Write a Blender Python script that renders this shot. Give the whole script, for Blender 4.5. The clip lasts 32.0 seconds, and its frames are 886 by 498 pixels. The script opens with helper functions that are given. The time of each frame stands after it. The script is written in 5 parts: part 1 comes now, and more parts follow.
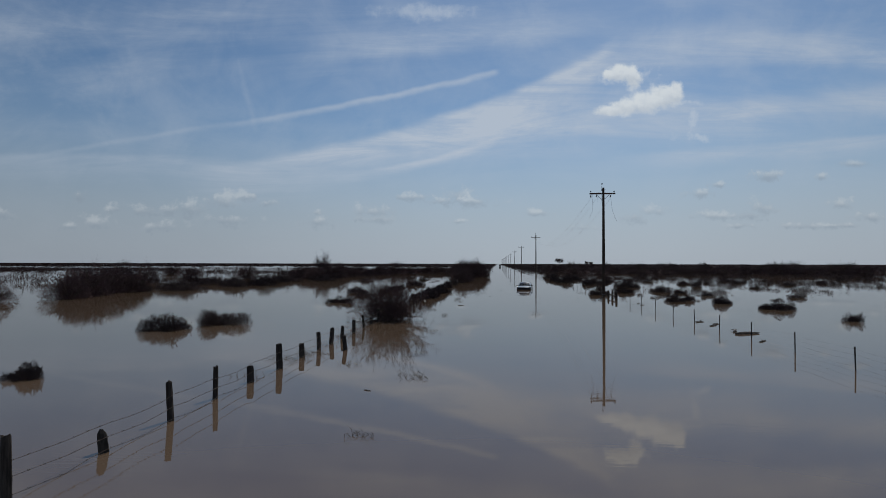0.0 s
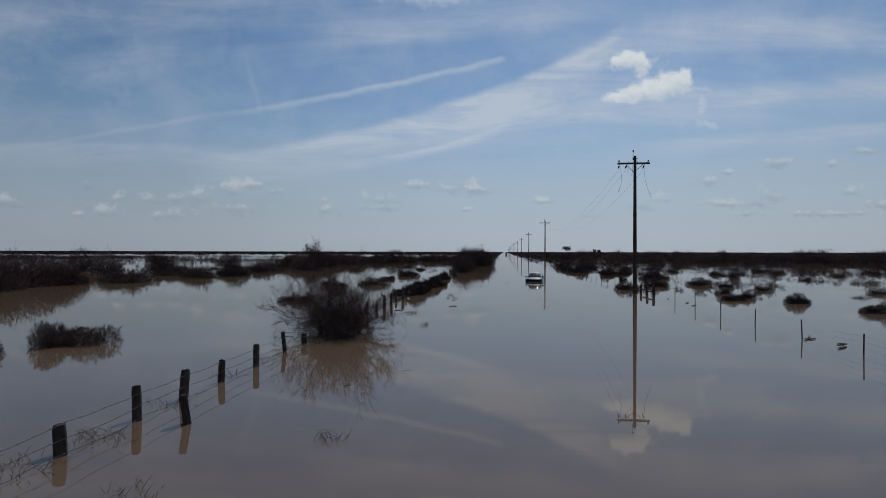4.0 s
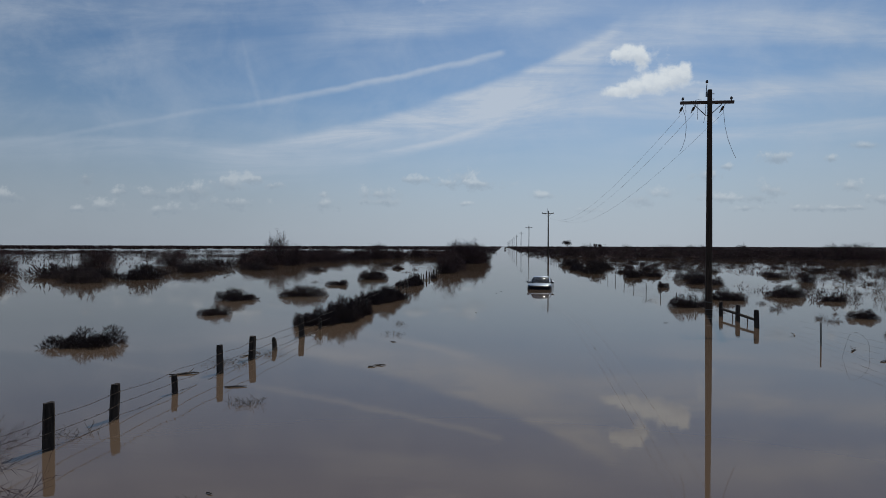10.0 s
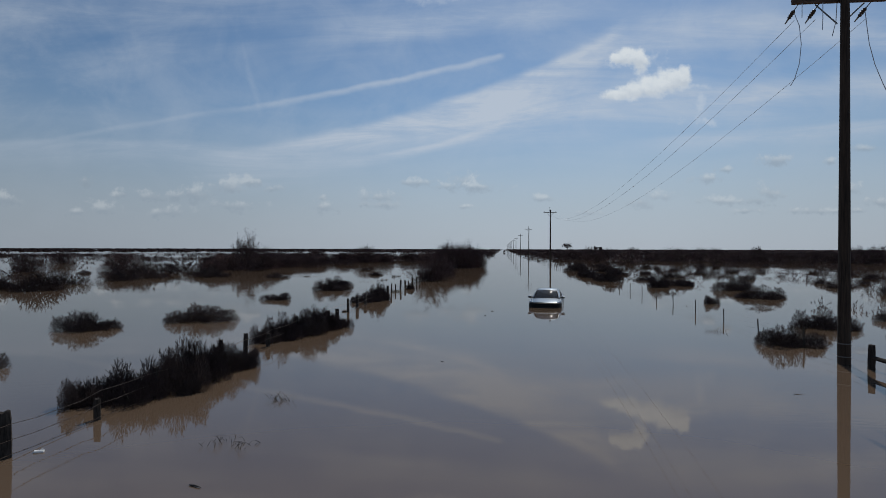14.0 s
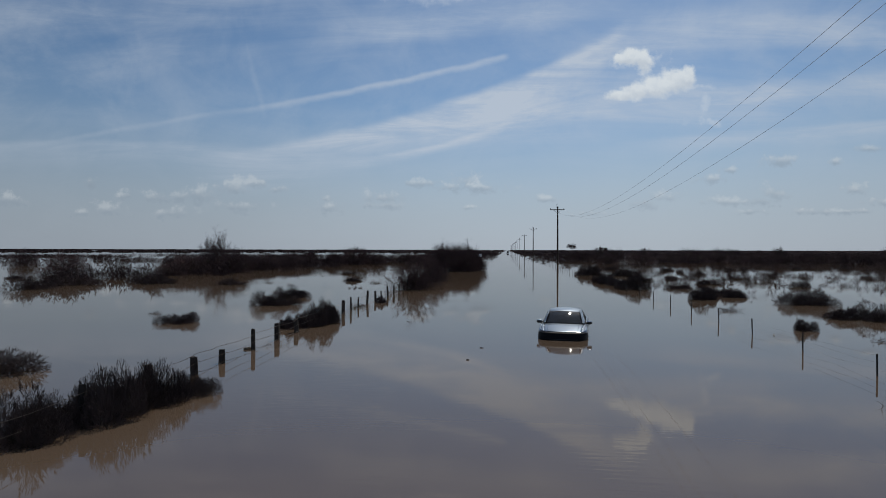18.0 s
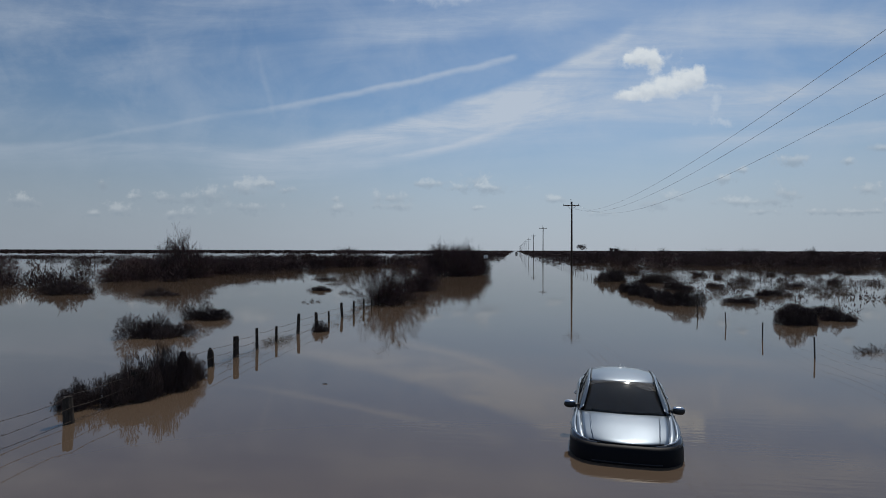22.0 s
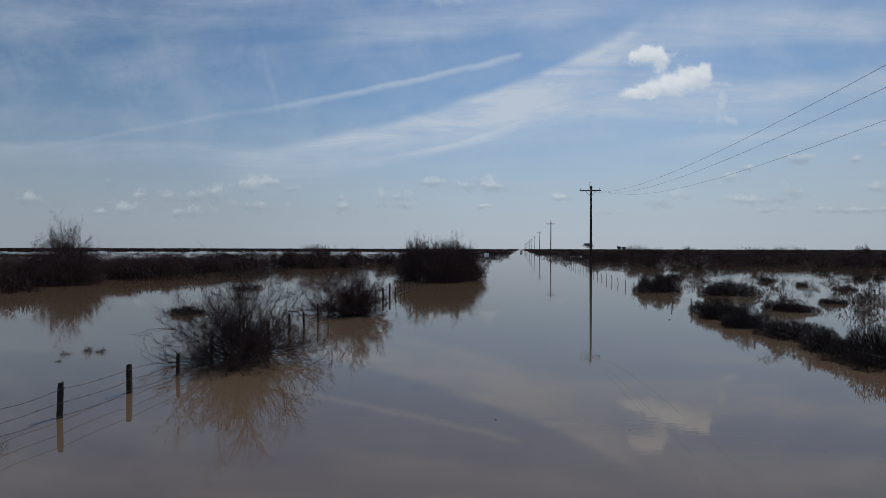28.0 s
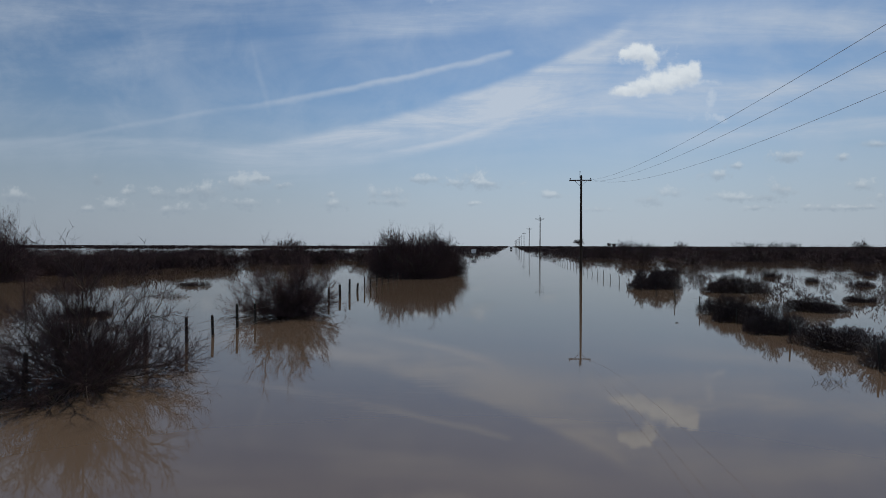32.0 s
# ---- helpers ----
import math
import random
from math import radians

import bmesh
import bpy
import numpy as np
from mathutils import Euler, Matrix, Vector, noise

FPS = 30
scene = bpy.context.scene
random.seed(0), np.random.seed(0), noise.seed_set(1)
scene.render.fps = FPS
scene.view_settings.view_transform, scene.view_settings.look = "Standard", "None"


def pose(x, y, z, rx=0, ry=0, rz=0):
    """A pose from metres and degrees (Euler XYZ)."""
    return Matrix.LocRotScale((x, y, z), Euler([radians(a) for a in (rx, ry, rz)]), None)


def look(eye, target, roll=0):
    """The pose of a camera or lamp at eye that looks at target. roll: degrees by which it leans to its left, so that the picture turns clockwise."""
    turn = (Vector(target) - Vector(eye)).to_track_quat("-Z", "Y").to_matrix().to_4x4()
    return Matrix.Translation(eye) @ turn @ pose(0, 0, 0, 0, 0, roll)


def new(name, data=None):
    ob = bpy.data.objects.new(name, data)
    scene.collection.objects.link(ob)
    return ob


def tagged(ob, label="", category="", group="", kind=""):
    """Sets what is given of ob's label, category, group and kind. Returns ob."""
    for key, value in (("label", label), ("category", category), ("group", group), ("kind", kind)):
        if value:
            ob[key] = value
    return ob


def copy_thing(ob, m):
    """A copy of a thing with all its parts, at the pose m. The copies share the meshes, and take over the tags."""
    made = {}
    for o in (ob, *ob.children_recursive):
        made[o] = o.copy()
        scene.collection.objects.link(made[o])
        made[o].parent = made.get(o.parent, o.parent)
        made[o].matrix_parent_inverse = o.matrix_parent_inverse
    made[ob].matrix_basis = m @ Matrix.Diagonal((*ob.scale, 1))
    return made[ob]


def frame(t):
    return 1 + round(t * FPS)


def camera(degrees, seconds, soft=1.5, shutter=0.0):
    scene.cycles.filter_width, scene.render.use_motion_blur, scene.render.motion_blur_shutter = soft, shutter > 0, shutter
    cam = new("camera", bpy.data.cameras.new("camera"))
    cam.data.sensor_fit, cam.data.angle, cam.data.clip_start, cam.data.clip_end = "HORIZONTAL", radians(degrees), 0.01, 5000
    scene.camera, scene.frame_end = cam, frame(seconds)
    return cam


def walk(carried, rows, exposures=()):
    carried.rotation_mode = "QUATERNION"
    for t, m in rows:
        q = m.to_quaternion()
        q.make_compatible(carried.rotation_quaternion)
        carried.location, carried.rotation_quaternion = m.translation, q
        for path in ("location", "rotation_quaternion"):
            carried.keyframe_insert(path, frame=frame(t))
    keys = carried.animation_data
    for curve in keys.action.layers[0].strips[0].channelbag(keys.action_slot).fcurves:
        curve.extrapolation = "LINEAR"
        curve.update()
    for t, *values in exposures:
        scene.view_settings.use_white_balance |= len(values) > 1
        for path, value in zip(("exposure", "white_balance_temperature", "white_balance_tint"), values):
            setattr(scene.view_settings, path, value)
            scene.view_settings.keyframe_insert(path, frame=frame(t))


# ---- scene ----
cam = camera(73.5, 32.0, soft=0.7)
PATH = [
    (0, -0.971, -3.297, 3.227, 1.373, -0.13, 5.206),
    (0.5, -0.948, -1.913, 3.221, 1.401, -0.13, 5.365),
    (1, -0.926, -0.508, 3.209, 1.409, -0.13, 5.479),
    (1.5, -0.909, 0.911, 3.197, 1.430, -0.13, 5.562),
    (2, -0.895, 2.333, 3.186, 1.443, -0.13, 5.630),
    (2.5, -0.883, 3.754, 3.170, 1.338, -0.13, 5.694),
    (3, -0.873, 5.183, 3.157, 0.896, -0.13, 5.734),
    (3.5, -0.857, 6.617, 3.145, 0.432, -0.13, 5.803),
    (5.5, -0.742, 12.681, 3.218, 0.045, -0.13, 5.844),
    (6, -0.688, 14.212, 3.218, 0.002, -0.13, 5.832),
    (6.5, -0.641, 15.738, 3.226, -0.038, -0.13, 5.840),
    (7, -0.609, 17.256, 3.238, -0.094, -0.13, 5.863),
    (7.5, -0.584, 18.759, 3.240, -0.134, -0.13, 5.838),
    (8, -0.558, 20.256, 3.236, -0.174, -0.13, 5.815),
    (8.5, -0.523, 21.782, 3.232, -0.232, -0.13, 5.807),
    (9, -0.479, 23.331, 3.227, -0.285, -0.13, 5.778),
    (9.5, -0.431, 24.880, 3.217, -0.316, -0.13, 5.763),
    (10, -0.381, 26.426, 3.208, -0.320, -0.13, 5.764),
    (10.5, -0.335, 27.964, 3.207, -0.318, -0.13, 5.754),
    (11, -0.287, 29.478, 3.205, -0.270, -0.13, 5.744),
    (11.5, -0.239, 30.974, 3.200, -0.222, -0.13, 5.726),
    (12, -0.200, 32.477, 3.190, -0.210, -0.13, 5.716),
    (12.5, -0.161, 33.991, 3.174, -0.136, -0.13, 5.719),
    (13, -0.121, 35.510, 3.160, -0.062, -0.13, 5.704),
    (13.5, -0.068, 37.013, 3.152, -0.022, -0.13, 5.704),
    (14, 0.013, 38.453, 3.148, -0.043, -0.13, 5.717),
    (14.5, 0.094, 39.822, 3.150, -0.030, -0.13, 5.787),
    (16.5, 0.209, 44.991, 3.168, 0.022, -0.13, 6.006),
    (17, 0.232, 46.426, 3.161, 0.004, -0.13, 6.022),
    (17.5, 0.265, 47.880, 3.162, 0.015, -0.13, 6.063),
    (18, 0.297, 49.357, 3.164, 0.033, -0.13, 6.078),
    (18.5, 0.330, 50.838, 3.168, 0.071, -0.13, 6.113),
    (19, 0.365, 52.312, 3.176, 0.116, -0.13, 6.113),
    (19.5, 0.398, 53.785, 3.187, 0.129, -0.13, 6.125),
    (20, 0.430, 55.260, 3.205, 0.147, -0.13, 6.169),
    (20.5, 0.466, 56.740, 3.229, 0.163, -0.13, 6.430),
    (21, 0.508, 58.220, 3.239, 0.166, -0.13, 6.669),
    (21.5, 0.545, 59.686, 3.230, 0.135, -0.13, 6.841),
    (22, 0.565, 61.147, 3.222, 0.086, -0.13, 6.930),
    (22.5, 0.582, 62.640, 3.213, 0.041, -0.13, 7.165),
    (23, 0.592, 64.171, 3.187, -0.014, -0.13, 7.319),
    (23.5, 0.580, 65.729, 3.141, -0.020, -0.13, 7.323),
    (24, 0.537, 67.308, 3.098, 0.026, -0.13, 7.324),
    (24.5, 0.462, 68.896, 3.060, -0.029, -0.13, 7.284),
    (25, 0.386, 70.497, 3.026, -0.069, -0.13, 7.237),
    (25.5, 0.337, 72.128, 3.008, -0.070, -0.13, 7.232),
    (27.5, 0.732, 79.127, 3.073, -0.089, -0.13, 7.362),
    (28, 0.715, 80.605, 3.073, -0.065, -0.13, 7.407),
    (28.5, 0.714, 82.058, 3.072, -0.053, -0.13, 7.406),
    (29, 0.761, 83.444, 3.075, -0.089, -0.13, 7.433),
    (29.5, 0.856, 84.593, 3.077, -0.093, -0.13, 7.450),
    (30, 0.967, 85.317, 3.046, -0.052, -0.13, 7.456),
    (30.5, 1.094, 85.631, 2.964, -0.033, -0.13, 7.331),
    (31, 1.223, 85.703, 2.861, -0.121, -0.13, 7.053),
    (31.5, 1.302, 85.688, 2.772, -0.230, -0.13, 6.754),
    (32, 1.326, 85.659, 2.707, -0.337, -0.13, 6.519),
]
walk(cam, [(t, pose(x, y, z, 90 + pitch, roll, yaw)) for t, x, y, z, pitch, roll, yaw in PATH],
     [(0, -0.04), (6, 0.02), (14, 0.04), (22, 0.04), (30, 0.09), (32, 0.10)])

# ---- light: a high sun ahead of the camera, a sky of thin cirrus and small cumulus ----
SUN_AZ, SUN_EL = radians(15.4), radians(50.0)
sun = new("sun", bpy.data.lights.new("sun", "SUN"))
sun.data.energy, sun.data.angle, sun.data.color = 2.2, radians(0.6), (1.0, 0.95, 0.87)
sun.matrix_world = look((0, 0, 60), (-60 * math.sin(SUN_AZ) * math.cos(SUN_EL), -60 * math.cos(SUN_AZ) * math.cos(SUN_EL), 60 - 60 * math.sin(SUN_EL)))

SKY_YAW = radians(5.45)          # the clouds are laid out about this heading
FOCAL = 1049.0                   # units of the cloud plan


class Nodes:
    """Shortcuts for building a node tree."""

    def __init__(self, tree):
        self.tree = tree
        tree.nodes.clear()

    def add(self, kind):
        return self.tree.nodes.new(kind)

    def put(self, socket, value):
        if isinstance(value, bpy.types.NodeSocket):
            self.tree.links.new(value, socket)
        else:
            socket.default_value = value

    def math(self, op, a, b=0.0, c=0.0, clamp=False):
        n = self.add("ShaderNodeMath")
        n.operation, n.use_clamp = op, clamp
        for s, v in zip(n.inputs, (a, b, c)):
            self.put(s, v)
        return n.outputs[0]

    def vec(self, op, a, b=(0, 0, 0), scale=1.0):
        n = self.add("ShaderNodeVectorMath")
        n.operation = op
        self.put(n.inputs[0], a)
        self.put(n.inputs[1], b)
        if op == "SCALE":
            self.put(n.inputs[3], scale)
        return n.outputs[1] if op in ("LENGTH", "DOT_PRODUCT", "DISTANCE") else n.outputs[0]

    def noise(self, vector, scale, detail=4.0, rough=0.55, distortion=0.0):
        n = self.add("ShaderNodeTexNoise")
        self.put(n.inputs["Vector"], vector)
        for key, v in (("Scale", scale), ("Detail", detail), ("Roughness", rough), ("Distortion", distortion)):
            self.put(n.inputs[key], v)
        return n.outputs[0]

    def ramp(self, x, lo, hi, a=0.0, b=1.0, smooth=True):
        n = self.add("ShaderNodeMapRange")
        n.interpolation_type, n.clamp = "SMOOTHSTEP" if smooth else "LINEAR", True
        for s, v in zip(n.inputs, (x, lo, hi, a, b)):
            self.put(s, v)
        return n.outputs[0]

    def mix(self, f, a, b):
        n = self.add("ShaderNodeMix")
        n.data_type = "RGBA"
        self.put(n.inputs[0], f)
        self.put(n.inputs[6], a)
        self.put(n.inputs[7], b)
        return n.outputs[2]


def build_world():
    world = bpy.data.worlds.new("sky")
    scene.world = world
    world.use_nodes = True
    k = Nodes(world.node_tree)
    sky = k.add("ShaderNodeTexSky")
    sky.sky_type, sky.sun_disc, sky.sun_elevation, sky.sun_rotation = "NISHITA", False, SUN_EL, SUN_AZ
    sky.air_density, sky.dust_density, sky.ozone_density = 1.0, 0.6, 1.6
    way = k.add("ShaderNodeTexCoord").outputs["Generated"]
    turn = k.add("ShaderNodeVectorRotate")
    k.put(turn.inputs["Vector"], way)
    k.put(turn.inputs["Angle"], -SKY_YAW)
    sep = k.add("ShaderNodeSeparateXYZ")
    k.put(sep.inputs[0], turn.outputs[0])
    x, y, z = sep.outputs
    zz = k.math("ABSOLUTE", z)
    ahead = k.ramp(y, 0.05, 0.3)
    yc = k.math("MAXIMUM", y, 0.05)
    comb = k.add("ShaderNodeCombineXYZ")
    k.put(comb.inputs[0], k.math("DIVIDE", x, yc))
    k.put(comb.inputs[1], k.math("DIVIDE", zz, yc))
    uv = comb.outputs[0]
    # wobble of the cloud edges
    def colour_noise(scale, detail):
        n = k.add("ShaderNodeTexNoise")
        k.put(n.inputs["Vector"], uv)
        n.inputs["Scale"].default_value, n.inputs["Detail"].default_value = scale, detail
        return n.outputs[1]
    wob = k.vec("SCALE", k.vec("SUBTRACT", colour_noise(16.0, 6.0), (0.5, 0.5, 0.5)), scale=0.012)
    soft_uv = k.vec("ADD", uv, wob)

    def plan(px, py):
        return ((px - 784) / FOCAL, (441 - py) / FOCAL, 0.0)

    sep_uv = k.add("ShaderNodeSeparateXYZ")
    k.put(sep_uv.inputs[0], soft_uv)
    su, sv = sep_uv.outputs[0], sep_uv.outputs[1]

    def fibres(angle, long, across, detail):
        """Drawn-out ice-cloud texture along a heading."""
        mp = k.add("ShaderNodeMapping")
        k.put(mp.inputs[0], uv)
        mp.inputs["Rotation"].default_value = (0, 0, radians(angle))
        mp.inputs["Scale"].default_value = (long, across, 1)
        return k.noise(mp.outputs[0], 1.0, detail, 0.66, 0.8)

    strands = fibres(-19, 2.6, 20.0, 7.0)
    sheets = fibres(-10, 1.5, 6.0, 6.0)
    veil = fibres(-13, 1.7, 6.5, 8.0)
    mottle = k.noise(uv, 9.0, 6.0, 0.6, 0.6)
    texture = k.math("MULTIPLY", k.ramp(strands, 0.30, 0.70, 0.35, 1.25), k.ramp(sheets, 0.30, 0.65, 0.45, 1.15))

    def band(points, up, down, amp, fade_in=90, fade_out=90):
        """A bank of cirrus along a bent line, up and down wide over and under it, thinning out at both ends."""
        us = [(p[0] - 784) / FOCAL for p in points]
        vs = [(441 - p[1]) / FOCAL for p in points]
        c2, c1, c0 = (float(c) for c in np.polyfit(us, vs, 2))
        line = k.math("MULTIPLY_ADD", k.math("MULTIPLY_ADD", su, c2, c1), su, c0)
        d = k.math("SUBTRACT", sv, line)
        m = k.math("MULTIPLY", k.ramp(d, up / FOCAL, 0.0), k.ramp(d, -down / FOCAL, 0.0))
        m = k.math("MULTIPLY", m, k.ramp(su, us[0] - fade_in / FOCAL, us[0] + fade_in / FOCAL))
        m = k.math("MULTIPLY", m, k.ramp(su, us[-1] + fade_out / FOCAL, us[-1] - fade_out / FOCAL))
        return k.math("MULTIPLY", m, amp)

    puffs = k.noise(uv, 30.0, 8.0, 0.62)
    curls = k.noise(uv, 85.0, 5.0, 0.6)
    edge = k.math("ADD", k.math("MULTIPLY", k.math("SUBTRACT", puffs, 0.5), 2.2), k.math("MULTIPLY", k.math("SUBTRACT", curls, 0.5), 0.8))

    def puff(cx, cy, rx, ry, ragged=1.7):
        """One lobe of a cumulus with a ragged outline: how far inside it lies, and the height within the lobe from -1 to 1."""
        rel = k.vec("SUBTRACT", soft_uv, plan(cx - 3, cy + 5))
        rel = k.vec("MULTIPLY", rel, (FOCAL / rx / 1.25, FOCAL / ry / 1.45, 0))
        inside = k.math("ADD", k.math("SUBTRACT", 1.0, k.vec("LENGTH", rel)), k.math("MULTIPLY", edge, ragged))
        return inside, k.vec("DOT_PRODUCT", rel, (0, 1, 0))

    def cluster(lobes, lo, hi):
        """Cover of a group of lobes, and how sunlit they are: bright heads, grey flat bases."""
        cover, lit = None, None
        for lobe in lobes:
            inside, up = puff(*lobe)
            m = k.ramp(inside, lo, hi)
            u = k.math("MULTIPLY", m, up)
            cover = m if cover is None else k.math("MAXIMUM", cover, m)
            lit = u if lit is None else k.math("ADD", lit, u)
        return cover, lit

    def total(parts, op):
        out = parts[0]
        for p in parts[1:]:
            out = k.math(op, out, p)
        return out

    banks = [band(((380, 280), (600, 238), (800, 185), (1000, 112), (1085, 66)), 18, 85, 0.80, 120, 40),
             band(((830, 222), (1080, 195), (1380, 205)), 75, 62, 0.80, 130, 160), band(((-150, 262), (180, 258), (400, 264)), 14, 50, 0.30, 100, 100),
             band(((-100, 140), (150, 125), (330, 70)), 60, 55, 0.14, 100, 120), band(((-100, 45), (200, 28), (450, 8)), 70, 40, 0.30, 100, 140),
             band(((600, 62), (800, 42), (1050, 18)), 50, 36, 0.46, 120, 120), 
             band(((1060, 80), (1300, 62), (1640, 78)), 70, 34, 0.56, 100, 100), band(((1280, 178), (1450, 165), (1660, 140)), 50, 46, 0.52, 110, 100),
             band(((1160, 250), (1400, 230), (1660, 212)), 12, 36, 0.66, 120, 100), band(((610, 286), (740, 264), (870, 226)), 9, 16, 0.45, 60, 60),
             band(((-100, 205), (100, 195), (300, 228)), 34, 44, 0.16, 100, 100), band(((990, 108), (1040, 84), (1095, 52)), 22, 16, 0.5, 40, 20),
             band(((1000, 150), (1120, 120), (1260, 125)), 60, 70, 0.36, 120, 120)]
    trail = [band(((430, 191), (640, 153), (884, 100)), 7, 11, 0.42, 170, 8), band(((425, 100), (440, 150), (455, 190)), 30, 30, 0.10, 6, 6),
             band(((60, 252), (240, 222), (360, 200)), 7, 8, 0.14, 80, 80)]
    cirrus = k.math("ADD", k.math("MULTIPLY", total(banks, "ADD"), texture), k.math("MULTIPLY", total(trail, "ADD"), k.ramp(strands, 0.25, 0.6, 0.7, 1.1)))
    cirrus = k.math("MULTIPLY", cirrus, ahead)
    veil_amount = k.math("MULTIPLY", k.math("MULTIPLY", k.ramp(k.math("MULTIPLY_ADD", mottle, 0.4, k.math("MULTIPLY", veil, 0.6)), 0.38, 0.68), 0.30), k.ramp(zz, 0.06, 0.22, 0.25, 1.0))
    low = k.math("MULTIPLY", k.ramp(zz, 0.26, 0.02), 0.85)
    high = k.math("ADD", cirrus, veil_amount)
    high = k.math("MINIMUM", high, 0.92)
    m_big, lit_big = cluster([(1084, 164, 23, 9, 0.55), (1116, 157, 31, 13, 0.55), (1152, 149, 33, 18, 0.5), (1186, 138, 30, 20, 0.5), (1206, 130, 17, 16, 0.6),
                              (1109, 97, 27, 15, 0.6), (1129, 103, 19, 18, 0.7), (1090, 100, 18, 9, 0.9)], 0.0, 0.55)
    m_wisp, _ = cluster([(1132, 124, 12, 7, 1.6), (1155, 94, 18, 11, 1.8), (1230, 148, 26, 6, 1.6), (1236, 178, 8, 17, 1.6), (1247, 212, 26, 7, 1.7), (1078, 112, 10, 6, 1.6),
                         (760, -12, 90, 12, 0.9)], 0.0, 0.95)
    m_small, lit_small = cluster([(150, 317, 17, 9), (180, 368, 26, 12), (130, 373, 22, 6), (262, 345, 38, 10), (215, 342, 22, 7), (340, 342, 36, 11), (400, 328, 34, 13), (445, 318, 24, 8),
                                  (300, 373, 34, 8), (408, 360, 44, 9), (485, 331, 16, 6), (570, 361, 28, 10), (570, 345, 10, 5), (668, 346, 36, 10), (672, 360, 34, 6), (738, 319, 34, 6),
                                  (818, 318, 24, 15), (845, 328, 44, 8), (785, 326, 30, 6), (955, 348, 24, 6), (1036, 374, 26, 5), (1130, 355, 34, 9), (1170, 344, 40, 9), (820, 363, 16, 4),
                                  (1268, 350, 34, 7), (1358, 336, 24, 14), (1335, 350, 30, 8), (1322, 369, 28, 5), (1368, 277, 24, 9), (1462, 282, 9, 6), (1522, 256, 28, 6, 0.8),
                                  (1500, 330, 22, 9), (1435, 369, 44, 6), (1545, 352, 28, 8), (1278, 297, 16, 5), (1250, 312, 30, 7), (5, 348, 30, 11), (1500, 368, 34, 5)], -0.15, 1.05)
    m_big = k.math("MULTIPLY", k.math("MULTIPLY", m_big, k.ramp(curls, 0.2, 0.6, 0.86, 1.0)), ahead)
    m_wisp = k.math("MULTIPLY", m_wisp, k.math("MULTIPLY", ahead, 0.40))
    m_small = k.math("MULTIPLY", m_small, k.math("MULTIPLY", ahead, 0.54))
    blue = k.add("ShaderNodeVectorMath")
    blue.operation = "SCALE"
    k.put(blue.inputs[0], sky.outputs[0])
    blue.inputs[3].default_value = SKY_GAIN
    tint = k.vec("MULTIPLY", blue.outputs[0], (0.80, 0.985, 1.13))
    col = k.mix(low, tint, k.vec("SCALE", HAZE[:3], scale=k.ramp(x, -0.62, 0.2, 0.84, 1.0)))
    col = k.mix(high, col, CIRRUS)
    col = k.mix(m_wisp, col, (0.54, 0.60, 0.67, 1))
    col = k.mix(m_small, col, k.mix(k.ramp(k.math("MULTIPLY_ADD", k.math("SUBTRACT", puffs, 0.5), 1.2, lit_small), -0.35, 0.55), (0.27, 0.33, 0.40, 1), (0.52, 0.57, 0.61, 1)))
    col = k.mix(m_big, col, k.mix(k.ramp(k.math("MULTIPLY_ADD", k.math("SUBTRACT", puffs, 0.5), 1.6, k.math("MULTIPLY", lit_big, 0.5)), -0.5, 0.25), (0.47, 0.53, 0.60, 1), CUMULUS))
    # the sky is dimmer away from the sun on both sides
    col = k.vec("SCALE", col, scale=k.math("MULTIPLY", k.ramp(x, -0.68, 0.05, 0.87, 1.0), k.ramp(x, 0.30, 0.62, 1.0, 0.93)))
    bg = k.add("ShaderNodeBackground")
    k.put(bg.inputs[0], col)
    bg.inputs[1].default_value = 1.0
    out = k.add("ShaderNodeOutputWorld")
    k.put(out.inputs[0], bg.outputs[0])


SKY_GAIN = 0.058
CIRRUS = (0.455, 0.52, 0.61, 1)
HAZE = (0.368, 0.424, 0.508, 1)
CUMULUS = (0.62, 0.67, 0.71, 1)
build_world()


# ---- materials ----
def material(name):
    m = bpy.data.materials.new(name)
    m.use_nodes = True
    k = Nodes(m.node_tree)
    bsdf = k.add("ShaderNodeBsdfPrincipled")
    out = k.add("ShaderNodeOutputMaterial")
    k.put(out.inputs[0], bsdf.outputs[0])
    return m, k, bsdf, out


